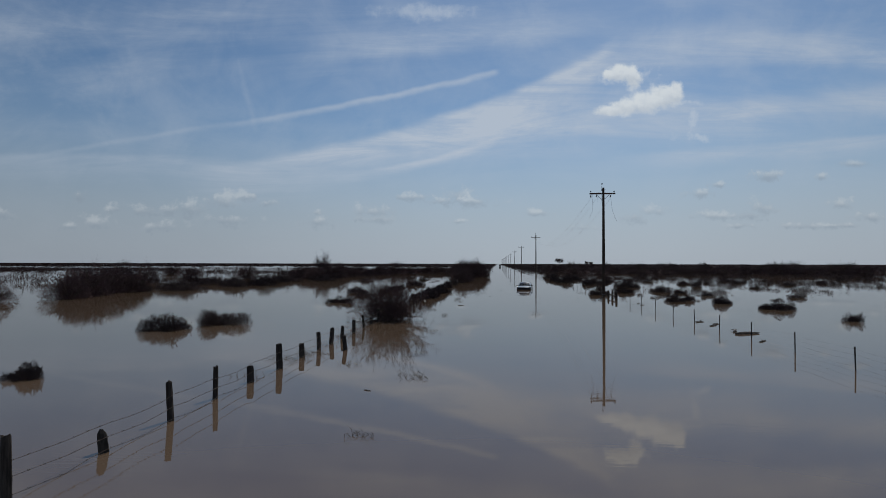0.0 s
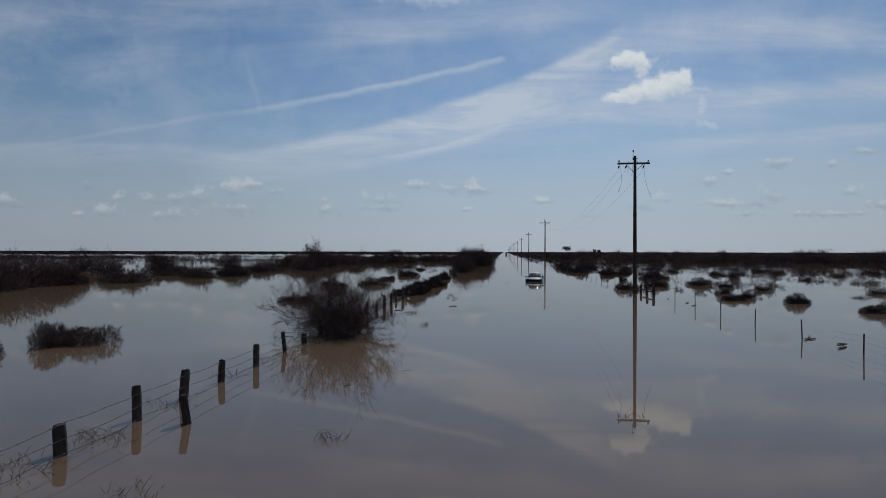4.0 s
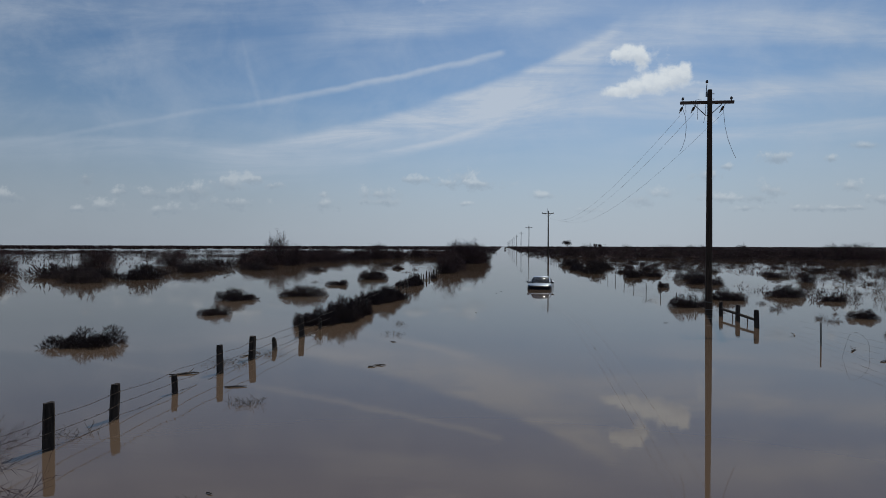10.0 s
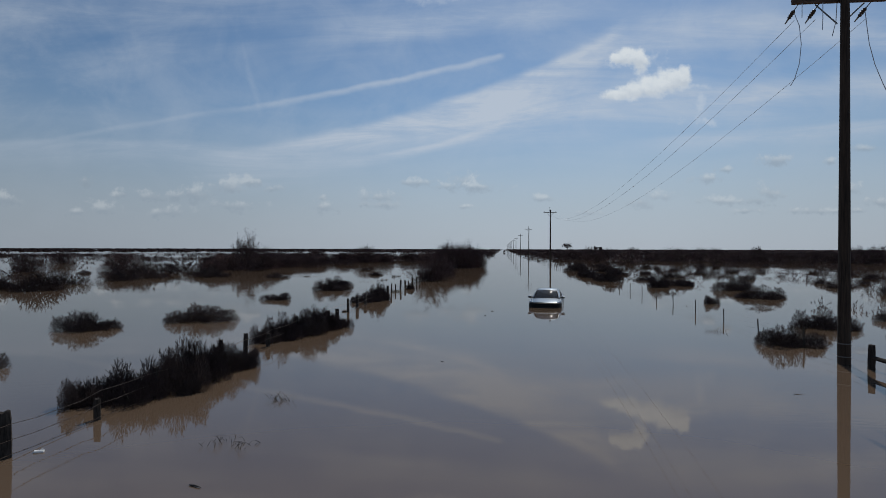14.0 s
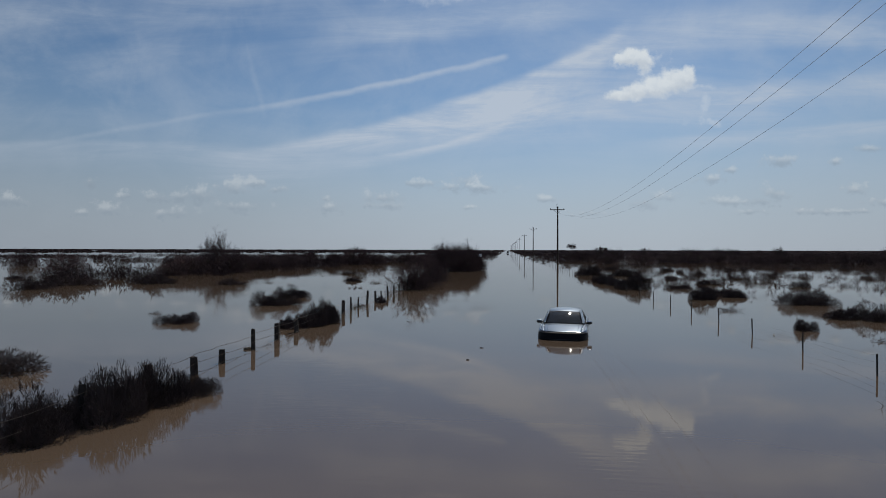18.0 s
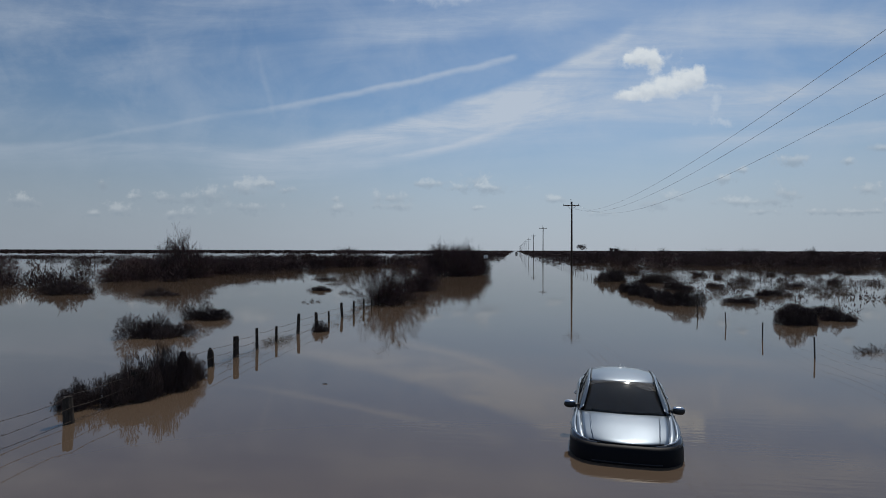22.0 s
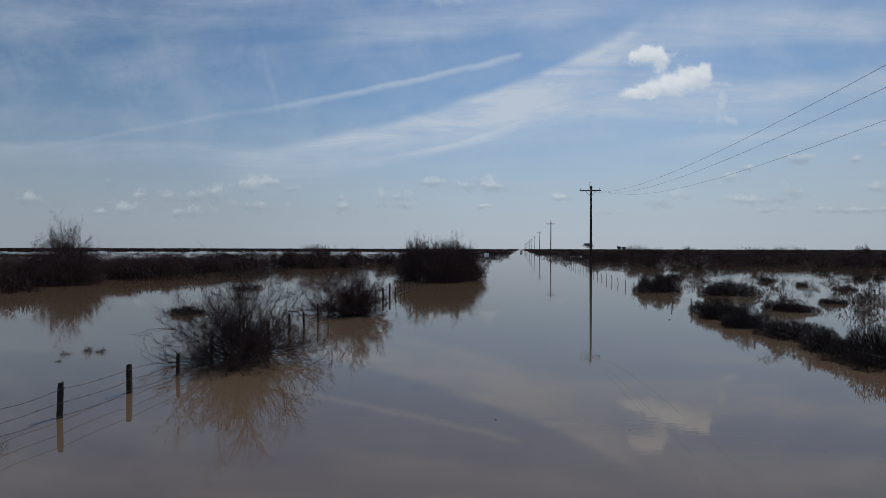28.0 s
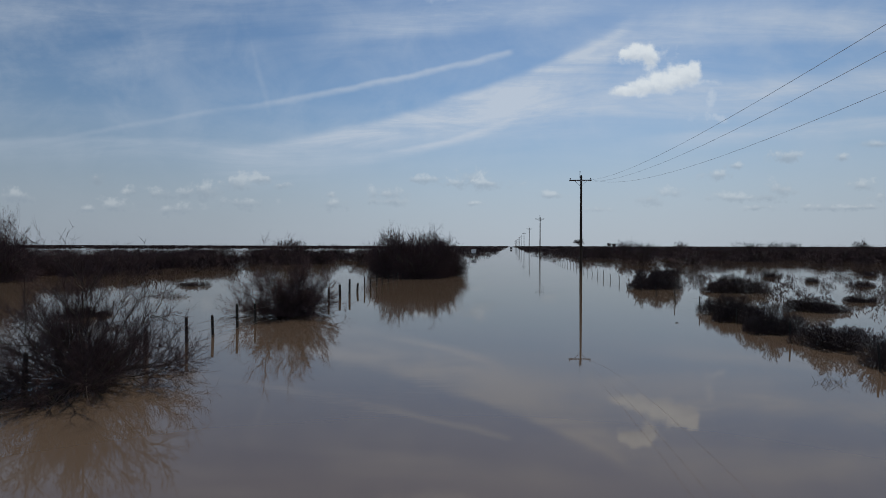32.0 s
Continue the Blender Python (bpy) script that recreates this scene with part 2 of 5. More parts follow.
def rough_material(name, dark, light, scale, rough=0.85, grain=(1, 1, 1), bump=0.3, spec=0.3, vary=0.25, distance=0.01):
    """A weathered surface: colour at two scales, bump, and a shade of its own for every object."""
    m, k, bsdf, out = material(name)
    co = k.add("ShaderNodeTexCoord").outputs["Object"]
    mp = k.add("ShaderNodeMapping")
    k.put(mp.inputs[0], co)
    mp.inputs["Scale"].default_value = grain
    big = k.noise(mp.outputs[0], scale * 0.18, 3.0)
    small = k.noise(mp.outputs[0], scale, 6.0, 0.65)
    f = k.math("MULTIPLY_ADD", small, 0.65, k.math("MULTIPLY", big, 0.35))
    col = k.mix(k.ramp(f, 0.3, 0.68), (*dark, 1), (*light, 1))
    rnd = k.add("ShaderNodeObjectInfo").outputs["Random"]
    hsv = k.add("ShaderNodeHueSaturation")
    k.put(hsv.inputs["Value"], k.math("MULTIPLY_ADD", rnd, vary, 1.0 - vary / 2))
    k.put(hsv.inputs["Color"], col)
    k.put(bsdf.inputs["Base Color"], hsv.outputs[0])
    bsdf.inputs["Roughness"].default_value = rough
    bsdf.inputs["Specular IOR Level"].default_value = spec
    b = k.add("ShaderNodeBump")
    b.inputs["Strength"].default_value, b.inputs["Distance"].default_value = bump, distance
    k.put(b.inputs["Height"], small)
    k.put(bsdf.inputs["Normal"], b.outputs[0])
    return m


def plain_material(name, colour, rough=0.5, metallic=0.0, spec=0.5, coat=0.0, mottled=0.12, scale=9.0):
    m, k, bsdf, out = material(name)
    co = k.add("ShaderNodeTexCoord").outputs["Object"]
    n = k.noise(co, scale, 5.0)
    lo = tuple(c * (1 - mottled) for c in colour)
    hi = tuple(min(1, c * (1 + mottled)) for c in colour)
    k.put(bsdf.inputs["Base Color"], k.mix(n, (*lo, 1), (*hi, 1)))
    k.put(bsdf.inputs["Roughness"], k.math("MULTIPLY_ADD", n, 0.12, rough - 0.06))
    bsdf.inputs["Metallic"].default_value, bsdf.inputs["Specular IOR Level"].default_value = metallic, spec
    bsdf.inputs["Coat Weight"].default_value = coat
    return m


def water_material():
    """Muddy flood water: silt seen through a still, clear surface with faint wind ripples in patches."""
    m, k, bsdf, out = material("muddy_water")
    geo = k.add("ShaderNodeNewGeometry").outputs["Position"]
    silt = k.noise(geo, 0.05, 5.0, 0.6, 0.6)
    body = k.add("ShaderNodeBsdfDiffuse")
    k.put(body.inputs["Color"], k.mix(silt, (0.110, 0.075, 0.049, 1), (0.158, 0.110, 0.075, 1)))
    gloss = k.add("ShaderNodeBsdfGlossy")
    gloss.inputs["Roughness"].default_value = 0.015
    fres = k.add("ShaderNodeFresnel")
    fres.inputs["IOR"].default_value = 1.76
    both = k.add("ShaderNodeMixShader")
    mp = k.add("ShaderNodeMapping")
    k.put(mp.inputs[0], geo)
    mp.inputs["Scale"].default_value = (0.16, 1.0, 1.0)
    mp.inputs["Rotation"].default_value = (0, 0, radians(6))
    ripples = k.noise(mp.outputs[0], 9.0, 2.0, 0.5, 0.4)
    swell = k.noise(mp.outputs[0], 0.5, 2.0)
    patch = k.ramp(k.noise(geo, 0.11, 3.0), 0.50, 0.64, 0.07, 1.0)
    h = k.math("ADD", k.math("MULTIPLY", k.math("MULTIPLY", ripples, patch), 0.0016), k.math("MULTIPLY", swell, 0.0010))
    b = k.add("ShaderNodeBump")
    b.inputs["Strength"].default_value, b.inputs["Distance"].default_value = 1.0, 1.0
    k.put(b.inputs["Height"], h)
    for node in (body, gloss, fres):
        k.put(node.inputs["Normal"], b.outputs[0])
    k.put(both.inputs[0], fres.outputs[0])
    k.put(both.inputs[1], body.outputs[0])
    k.put(both.inputs[2], gloss.outputs[0])
    k.put(out.inputs[0], both.outputs[0])
    m.node_tree.nodes.remove(bsdf)
    return m


def glass_material(name, tint, film=0.0, rough=0.03):
    """Thin car glass: tinted see-through, sky mirrored by Fresnel, and a pale film for dust and painted sky sheen."""
    m, k, bsdf, out = material(name)
    clear = k.add("ShaderNodeBsdfTransparent")
    clear.inputs[0].default_value = (*tint, 1)
    gloss = k.add("ShaderNodeBsdfGlossy")
    gloss.inputs["Roughness"].default_value = rough
    fres = k.add("ShaderNodeFresnel")
    fres.inputs[0].default_value = 1.55
    mix = k.add("ShaderNodeMixShader")
    k.put(mix.inputs[0], fres.outputs[0])
    k.put(mix.inputs[1], clear.outputs[0])
    k.put(mix.inputs[2], gloss.outputs[0])
    dust_and_sheen = k.add("ShaderNodeMixShader")
    n = k.noise(k.add("ShaderNodeTexCoord").outputs["Object"], 14.0, 6.0, 0.65)
    k.put(dust_and_sheen.inputs[0], k.math("MULTIPLY", k.ramp(n, 0.2, 0.75, 0.3, 1.0), film))
    k.put(dust_and_sheen.inputs[1], mix.outputs[0])
    bsdf.inputs["Base Color"].default_value = (0.42, 0.38, 0.33, 1)
    bsdf.inputs["Roughness"].default_value = 0.9
    k.put(dust_and_sheen.inputs[2], bsdf.outputs[0])
    k.put(out.inputs[0], dust_and_sheen.outputs[0])
    return m


WATER = water_material()
MUD = rough_material("mud", (0.05, 0.038, 0.026), (0.13, 0.10, 0.07), 0.6, 0.95, bump=0.4, distance=0.05)
POST_WOOD = rough_material("weathered_post_wood", (0.012, 0.010, 0.009), (0.062, 0.052, 0.044), 30.0, 0.95, (1, 1, 0.12), 0.7, 0.15)
POLE_WOOD = rough_material("creosoted_pole_wood", (0.016, 0.011, 0.008), (0.075, 0.05, 0.034), 26.0, 0.85, (1, 1, 0.06), 0.6)
ARM_WOOD = rough_material("crossarm_wood", (0.03, 0.02, 0.015), (0.13, 0.08, 0.06), 26.0, 0.85, (0.1, 1, 1), 0.5)
BARK = rough_material("bare_bark", (0.030, 0.022, 0.017), (0.10, 0.075, 0.055), 40.0, 0.9, (1, 1, 0.3), 0.4)
TWIG = rough_material("bare_twigs", (0.046, 0.029, 0.028), (0.115, 0.072, 0.068), 6.0, 0.95, bump=0.1, spec=0.1)
SALT_STEM = rough_material("saltbush_stems", (0.022, 0.016, 0.012), (0.075, 0.055, 0.04), 20.0, 0.9, bump=0.2)
SALT_LEAF = rough_material("saltbush_leaves", (0.034, 0.024, 0.023), (0.078, 0.057, 0.053), 2.2, 0.95, bump=0.1, spec=0.08, vary=0.35)
BRUSH = rough_material("far_brush", (0.028, 0.018, 0.018), (0.060, 0.040, 0.039), 0.25, 0.95, bump=0.0, spec=0.08)
DRIFT = rough_material("wet_driftwood", (0.02, 0.015, 0.012), (0.12, 0.09, 0.065), 24.0, 0.6, (0.2, 1, 1), 0.5, 0.5)
STRAW = rough_material("drowned_weed", (0.03, 0.022, 0.014), (0.12, 0.09, 0.055), 12.0, 0.9, bump=0.1)
WIRE = plain_material("rusty_wire", (0.10, 0.075, 0.06), 0.6, 0.6)
STEEL_POST = plain_material("dark_steel_post", (0.045, 0.04, 0.036), 0.6, 0.5, mottled=0.3, scale=30)
CONDUCTOR = plain_material("aluminium_conductor", (0.42, 0.42, 0.43), 0.45, 0.5)
PORCELAIN = plain_material("brown_porcelain", (0.035, 0.02, 0.014), 0.2, spec=0.6)
GALVANISED = plain_material("galvanised_iron", (0.16, 0.16, 0.16), 0.5, 0.8)
PAINT = plain_material("silver_blue_car_paint", (0.135, 0.168, 0.205), 0.40, 0.55, coat=0.8, mottled=0.05, scale=3)
BLACK_TRIM = plain_material("black_car_trim", (0.014, 0.014, 0.015), 0.4)
# near black also carries the shade on the stranded car's backlit front
NEAR_BLACK = plain_material("near_black_shade_and_trim", (0.006, 0.006, 0.008), 0.55, spec=0.10)
CABIN = plain_material("dark_car_cabin", (0.09, 0.09, 0.095), 0.8)
SEAT_CLOTH = plain_material("grey_seat_cloth", (0.05, 0.05, 0.055), 0.9)
CHROME = plain_material("chrome_strip", (0.6, 0.6, 0.62), 0.15, 1.0, mottled=0.02)
LAMP_CLEAR = plain_material("smoked_headlamp", (0.022, 0.022, 0.026), 0.15, 0.0, coat=0.6)
LAMP_RED = plain_material("red_tail_lamp", (0.25, 0.01, 0.01), 0.15, coat=1.0)
RUBBER = plain_material("tyre_rubber", (0.015, 0.015, 0.015), 0.85)
ALLOY = plain_material("alloy_rim", (0.4, 0.4, 0.42), 0.3, 0.9)
MIRROR_CAP = plain_material("silver_mirror_cap", (0.55, 0.58, 0.62), 0.2, 0.9, coat=0.8, mottled=0.03)
MIRROR_GLASS = plain_material("mirror_glass", (0.8, 0.8, 0.8), 0.02, 1.0, mottled=0.0)
# the film on the wiped windscreen greys it as mirrored sky would
WINDSCREEN = glass_material("windscreen_glass", (0.46, 0.50, 0.51), 0.085, 0.06)
DUSTY = glass_material("dusty_windscreen_glass", (0.45, 0.49, 0.49), 0.36, 0.07)
SIDE_GLASS = glass_material("side_glass", (0.22, 0.24, 0.25), 0.04)
WHITE_BOARD = plain_material("white_painted_board", (0.75, 0.75, 0.73), 0.6)
DARK_CAR = plain_material("dark_car_paint", (0.02, 0.022, 0.026), 0.3, 0.4, coat=0.6)


# ---- builders ----
def mesh(name, verts, faces, mat, smooth=False):
    me = bpy.data.meshes.new(name)
    me.from_pydata([tuple(v) for v in verts], [], [tuple(f) for f in faces])
    if mat:
        me.materials.append(mat)
    if smooth:
        me.polygons.foreach_set("use_smooth", [True] * len(me.polygons))
    me.update()
    return me


def part(name, me, parent=None, m=None, label=""):
    """Links a mesh as one object under a thing or a part."""
    ob = new(name, me)
    if parent:
        ob.parent = parent
    if m is not None:
        ob.matrix_basis = m
    return tagged(ob, label)


def thing(name, label, category, m=None, group="", kind=""):
    ob = new(name)
    ob.empty_display_size = 0.2
    if m is not None:
        ob.matrix_basis = m
    return tagged(ob, label, category, group, kind)


class Geo:
    """Collects vertices and faces of one mesh."""

    def __init__(self):
        self.v, self.f = [], []

    def add(self, verts, faces):
        n = len(self.v)
        self.v.extend(verts)
        self.f.extend([tuple(i + n for i in f) for f in faces])

    def tube(self, pts, radii, sides=6, caps=True):
        pts = [Vector(p) for p in pts]
        if not isinstance(radii, (list, tuple)):
            radii = [radii] * len(pts)
        n0, up = len(self.v), None
        for i, p in enumerate(pts):
            d = (pts[min(i + 1, len(pts) - 1)] - pts[max(i - 1, 0)]).normalized()
            if up is None:
                up = d.orthogonal().normalized()
            side = d.cross(up)
            if side.length < 1e-6:
                side = d.orthogonal()
            side.normalize()
            up = side.cross(d).normalized()
            for s in range(sides):
                a = 2 * math.pi * s / sides
                self.v.append(p + (up * math.cos(a) + side * math.sin(a)) * radii[i])
        for i in range(len(pts) - 1):
            for s in range(sides):
                a, b = n0 + i * sides + s, n0 + i * sides + (s + 1) % sides
                self.f.append((a, a + sides, b + sides, b))
        if caps:
            self.f.append(tuple(range(n0, n0 + sides)))
            self.f.append(tuple(range(len(self.v) - 1, len(self.v) - sides - 1, -1)))

    def spike(self, a, b, r):
        """A thin three-sided taper from a to b."""
        a, b = Vector(a), Vector(b)
        d = (b - a).normalized()
        u = d.orthogonal().normalized() * r
        w = d.cross(u)
        n = len(self.v)
        self.v.extend([a + u, a - u * 0.5 + w * 0.87, a - u * 0.5 - w * 0.87, b])
        self.f.extend([(n, n + 1, n + 3), (n + 1, n + 2, n + 3), (n + 2, n, n + 3)])

    def box(self, lo, hi, bevel=0.0):
        (x0, y0, z0), (x1, y1, z1) = lo, hi
        if bevel <= 0:
            self.add([Vector(p) for p in ((x0, y0, z0), (x1, y0, z0), (x1, y1, z0), (x0, y1, z0), (x0, y0, z1), (x1, y0, z1), (x1, y1, z1), (x0, y1, z1))],
                     [(3, 2, 1, 0), (4, 5, 6, 7), (0, 1, 5, 4), (1, 2, 6, 5), (2, 3, 7, 6), (3, 0, 4, 7)])
            return
        bm = bmesh.new()
        bmesh.ops.create_cube(bm, size=1)
        for v in bm.verts:
            v.co = Vector(((x0 + x1) / 2 + v.co.x * (x1 - x0), (y0 + y1) / 2 + v.co.y * (y1 - y0), (z0 + z1) / 2 + v.co.z * (z1 - z0)))
        bmesh.ops.bevel(bm, geom=bm.edges[:], offset=bevel, segments=2, affect="EDGES", profile=0.6)
        bm.verts.index_update()
        self.add([v.co.copy() for v in bm.verts], [tuple(v.index for v in f.verts) for f in bm.faces])
        bm.free()

    def lathe(self, profile, centre=(0, 0, 0), sides=12, axis=None):
        """A turned shape: profile rows of radius and height."""
        c = Vector(centre)
        rot = Matrix.Identity(3) if axis is None else Vector((0, 0, 1)).rotation_difference(Vector(axis)).to_matrix()
        n0 = len(self.v)
        for r, h in profile:
            for s in range(sides):
                a = 2 * math.pi * s / sides
                self.v.append(c + rot @ Vector((r * math.cos(a), r * math.sin(a), h)))
        for i in range(len(profile) - 1):
            for s in range(sides):
                a, b = n0 + i * sides + s, n0 + i * sides + (s + 1) % sides
                self.f.append((a, b, b + sides, a + sides))
        self.f.append(tuple(range(n0 + sides - 1, n0 - 1, -1)))
        self.f.append(tuple(range(len(self.v) - sides, len(self.v))))

    def mesh(self, name, mat, smooth=False):
        return mesh(name, self.v, self.f, mat, smooth)


def scaled(x, y, z, turn, sx, sy, sz):
    return pose(x, y, z, 0, 0, turn) @ Matrix.Diagonal((sx, sy, sz, 1))


# ---- ground and water ----
def far_rings():
    """Rows of a sheet that grows coarser towards the horizon."""
    near = [i * 12.0 for i in range(0, 34)]
    while near[-1] < 4600:
        near.append(near[-1] * 1.16)
    return near


def land(x, y):
    """Height of the drowned ground: a low road bank, ditches and slightly higher fields far off."""
    h = -0.75 + 0.35 * noise.noise((x * 0.03, y * 0.03, 0))
    if -5 < x < 7:
        h = -0.42
    far = max(0.0, min(1.0, (math.hypot(x, y - 60) - 150) / 250))
    return h + far * (0.25 + 0.5 * noise.noise((x * 0.004, y * 0.02, 3.1)))


def build_ground():
    pos = far_rings()
    xs = [-p for p in reversed(pos[1:])] + pos
    ys = [p + 40 for p in xs]
    verts = [(x, y, min(land(x, y), -0.05)) for y in ys for x in xs]
    n = len(xs)
    faces = [(j * n + i, j * n + i + 1, (j + 1) * n + i + 1, (j + 1) * n + i) for j in range(len(ys) - 1) for i in range(n - 1)]
    ob = new("ground", mesh("ground", verts, faces, MUD, True))
    tagged(ob, "drowned brown mud ground under the flood water", "ground", kind="structure")
    m = 4700
    wob = new("water", mesh("water", [(-m, -m, 0), (m, -m, 0), (m, m + 90, 0), (-m, m + 90, 0)], [(0, 1, 2, 3)], WATER))
    tagged(wob, "still muddy brown flood water mirroring the sky", "water", kind="structure")


build_ground()


# ---- utility poles ----
def pole_parts(root, with_strings):
    g = Geo()
    rows = []
    for i in range(15):
        h = -1.2 + i * (10.72 + 1.2) / 14
        rows.append((0.165 - 0.0055 * max(h, 0), h))
    rows.append((0.085, 10.76))
    g.lathe(rows, sides=14)
    part("pole_shaft", g.mesh("pole_shaft", POLE_WOOD, True), root)
    g = Geo()
    g.box((-1.30, 0.13, 10.12), (1.18, 0.25, 10.26), 0.012)
    part("crossarm", g.mesh("crossarm", ARM_WOOD), root, label="reddish weathered timber crossarm")
    for side in (-1, 1):
        g = Geo()
        g.box((-0.02, -0.006, 0), (0.02, 0.006, 0.82), 0.002)
        part("crossarm_brace", g.mesh("crossarm_brace", GALVANISED), root, pose(side * 0.06, 0.265, 9.55, 0, side * 46, 0))
    ins = Geo()
    ins.lathe([(0.014, -0.02), (0.016, 0.06), (0.055, 0.065), (0.068, 0.09), (0.05, 0.11), (0.066, 0.125), (0.06, 0.15), (0.035, 0.165), (0.045, 0.185), (0.02, 0.2)], sides=12)
    ime = ins.mesh("pin_insulator", PORCELAIN, True)
    for x in (-1.18, 1.06):
        part("pin_insulator", ime, root, pose(x, 0.19, 10.26))
    g = Geo()
    g.tube([(-0.16, 0, 10.45), (-0.15, 0, 10.75), (-0.13, 0, 11.02)], 0.018, 6)
    g.box((-0.18, -0.03, 10.42), (-0.10, 0.03, 10.62), 0.006)
    part("ridge_pin", g.mesh("ridge_pin", GALVANISED), root)
    part("pin_insulator", ime, root, pose(-0.13, 0, 11.02))
    for h in (10.55, 10.30):
        g = Geo()
        g.tube([(0.06, -0.02, h), (0.165, -0.02, h), (0.17, -0.02, h), (0.2, -0.02, h)], [0.014, 0.014, 0.026, 0.026], 6)
        part("through_bolt", g.mesh("through_bolt", GALVANISED), root)
    if with_strings:
        for x in (-1.12, -0.56, 0.80):
            a, b = Vector((x, 0.24, 10.12)), Vector((x, 0.24, 10.12)) + Vector((0.0, 1.0, -0.34)) * 0.9
            d = (b - a).normalized()
            g = Geo()
            s = Geo()
            s.lathe([(0.03, 0.0), (0.058, 0.05), (0.03, 0.08), (0.062, 0.12), (0.03, 0.16), (0.062, 0.2), (0.03, 0.24), (0.058, 0.29), (0.03, 0.33)], a + d * 0.24, 10, d)
            g.tube([a, a + d * 0.5, a + d * 0.57, a + d * 0.8], [0.014, 0.014, 0.03, 0.018], 6)
            st = part("strain_insulator", s.mesh("strain_insulator", PORCELAIN, True), root)
            part("strain_clamp", g.mesh("strain_clamp", GALVANISED), st)
        tails = [[(-1.1, 0.5, 10.0), (-0.98, 0.45, 9.6), (-0.95, 0.4, 9.05), (-1.0, 0.4, 8.5), (-1.15, 0.35, 8.05), (-1.28, 0.3, 7.85)],
                 [(0.8, 0.5, 10.0), (0.82, 0.45, 9.55), (0.86, 0.4, 9.0), (0.98, 0.35, 8.4), (1.16, 0.3, 7.85), (1.32, 0.3, 7.5)],
                 [(-1.05, 0.15, 10.12), (-1.05, 0.15, 9.72)], [(-0.5, 0.15, 10.12), (-0.5, 0.15, 9.7), (-0.51, 0.15, 9.35)],
                 [(-0.6, 0.2, 10.3), (-0.48, 0.2, 10.34), (-0.3, 0.2, 10.31)], [(-0.12, 0.17, 10.1), (-0.13, 0.2, 9.6), (-0.2, 0.25, 9.2)]]
        for t in tails:
            g = Geo()
            g.tube(t, 0.011, 5)
            part("loose_wire", g.mesh("loose_wire", CONDUCTOR), root, label="cut wire hanging down")
        for h in (0.19, 0.55):
            g = Geo()
            g.lathe([(0.171, h), (0.173, h + 0.03)], sides=14)
            part("steel_band", g.mesh("steel_band", GALVANISED), root)


POLE_X, POLE_Y, SPAN = 9.3, 55.82, 97.95
first = thing("utility_pole", "dark wooden utility pole with crossarm and hanging cut wires", "utility pole",
              scaled(POLE_X + 0.09, POLE_Y, 0, 0, 1, 1, 0.991), "utility poles along the road")
pole_parts(first, True)
second = thing("utility_pole", "dark wooden utility pole with crossarm standing in flood water", "utility pole",
               scaled(POLE_X - 0.13, POLE_Y + SPAN, 0, 1, 1, 1, 0.99), "utility poles along the road")
pole_parts(second, False)
for i in range(2, 13):
    copy_thing(second, pose(POLE_X + 0.04, POLE_Y + SPAN * i, 0, 0.2 * ((i % 3) - 1), 0.35 * ((i % 4) - 1.5), 2 * (i % 3) - 2))

for x, sag in ((-1.12, 3.1), (-0.56, 3.3), (0.80, 3.5)):
    g = Geo()
    pts = []
    for i in range(41):
        s = i / 40
        pts.append((POLE_X + x + 0.1 * s, POLE_Y + 0.25 + s * (SPAN - 0.05), 9.6 + 0.6 * s - 4 * sag * s * (1 - s)))
    g.tube(pts, 0.0065, 5)
    tagged(new("overhead_wire", g.mesh("overhead_wire", CONDUCTOR)), "slack bare overhead wire strung between two utility poles", "wire", "overhead wires")


# ---- left fence: short weathered posts and barbed wire ----
def post_mesh(seed, height, radius, split):
    """A rough split post, its head weathered to an uneven top."""
    r = random.Random(seed)
    g, sides = Geo(), 9
    levels = 9
    lean = Vector((r.uniform(-0.03, 0.03), r.uniform(-0.03, 0.03), 0))
    jag = [r.uniform(-0.05, 0.02) * split for _ in range(sides)]
    bulge = [r.uniform(0.82, 1.15) for _ in range(sides)]
    for i in range(levels + 1):
        h = -0.6 + (height + 0.6) * i / levels
        for s in range(sides):
            a = 2 * math.pi * s / sides
            rad = radius * bulge[s] * (1.0 - 0.10 * i / levels + r.uniform(-0.04, 0.04))
            if i == levels:
                rad *= 0.9
            if i >= levels - 1 and split > 1.5:
                rad *= 0.35 if i == levels else 0.8
            c = Vector((math.cos(a) * rad, math.sin(a) * rad, h)) + lean * max(h, 0)
            if i == levels:
                c.z += jag[s]
            g.v.append(c)
    for i in range(levels):
        for s in range(sides):
            a, b = i * sides + s, i * sides + (s + 1) % sides
            g.f.append((a, b, b + sides, a + sides))
    top = len(g.v)
    g.v.append(Vector((0, 0, height - 0.03 * split)) + lean * height)
    for s in range(sides):
        g.f.append((levels * sides + s, levels * sides + (s + 1) % sides, top))
    return g.mesh("post", POST_WOOD)


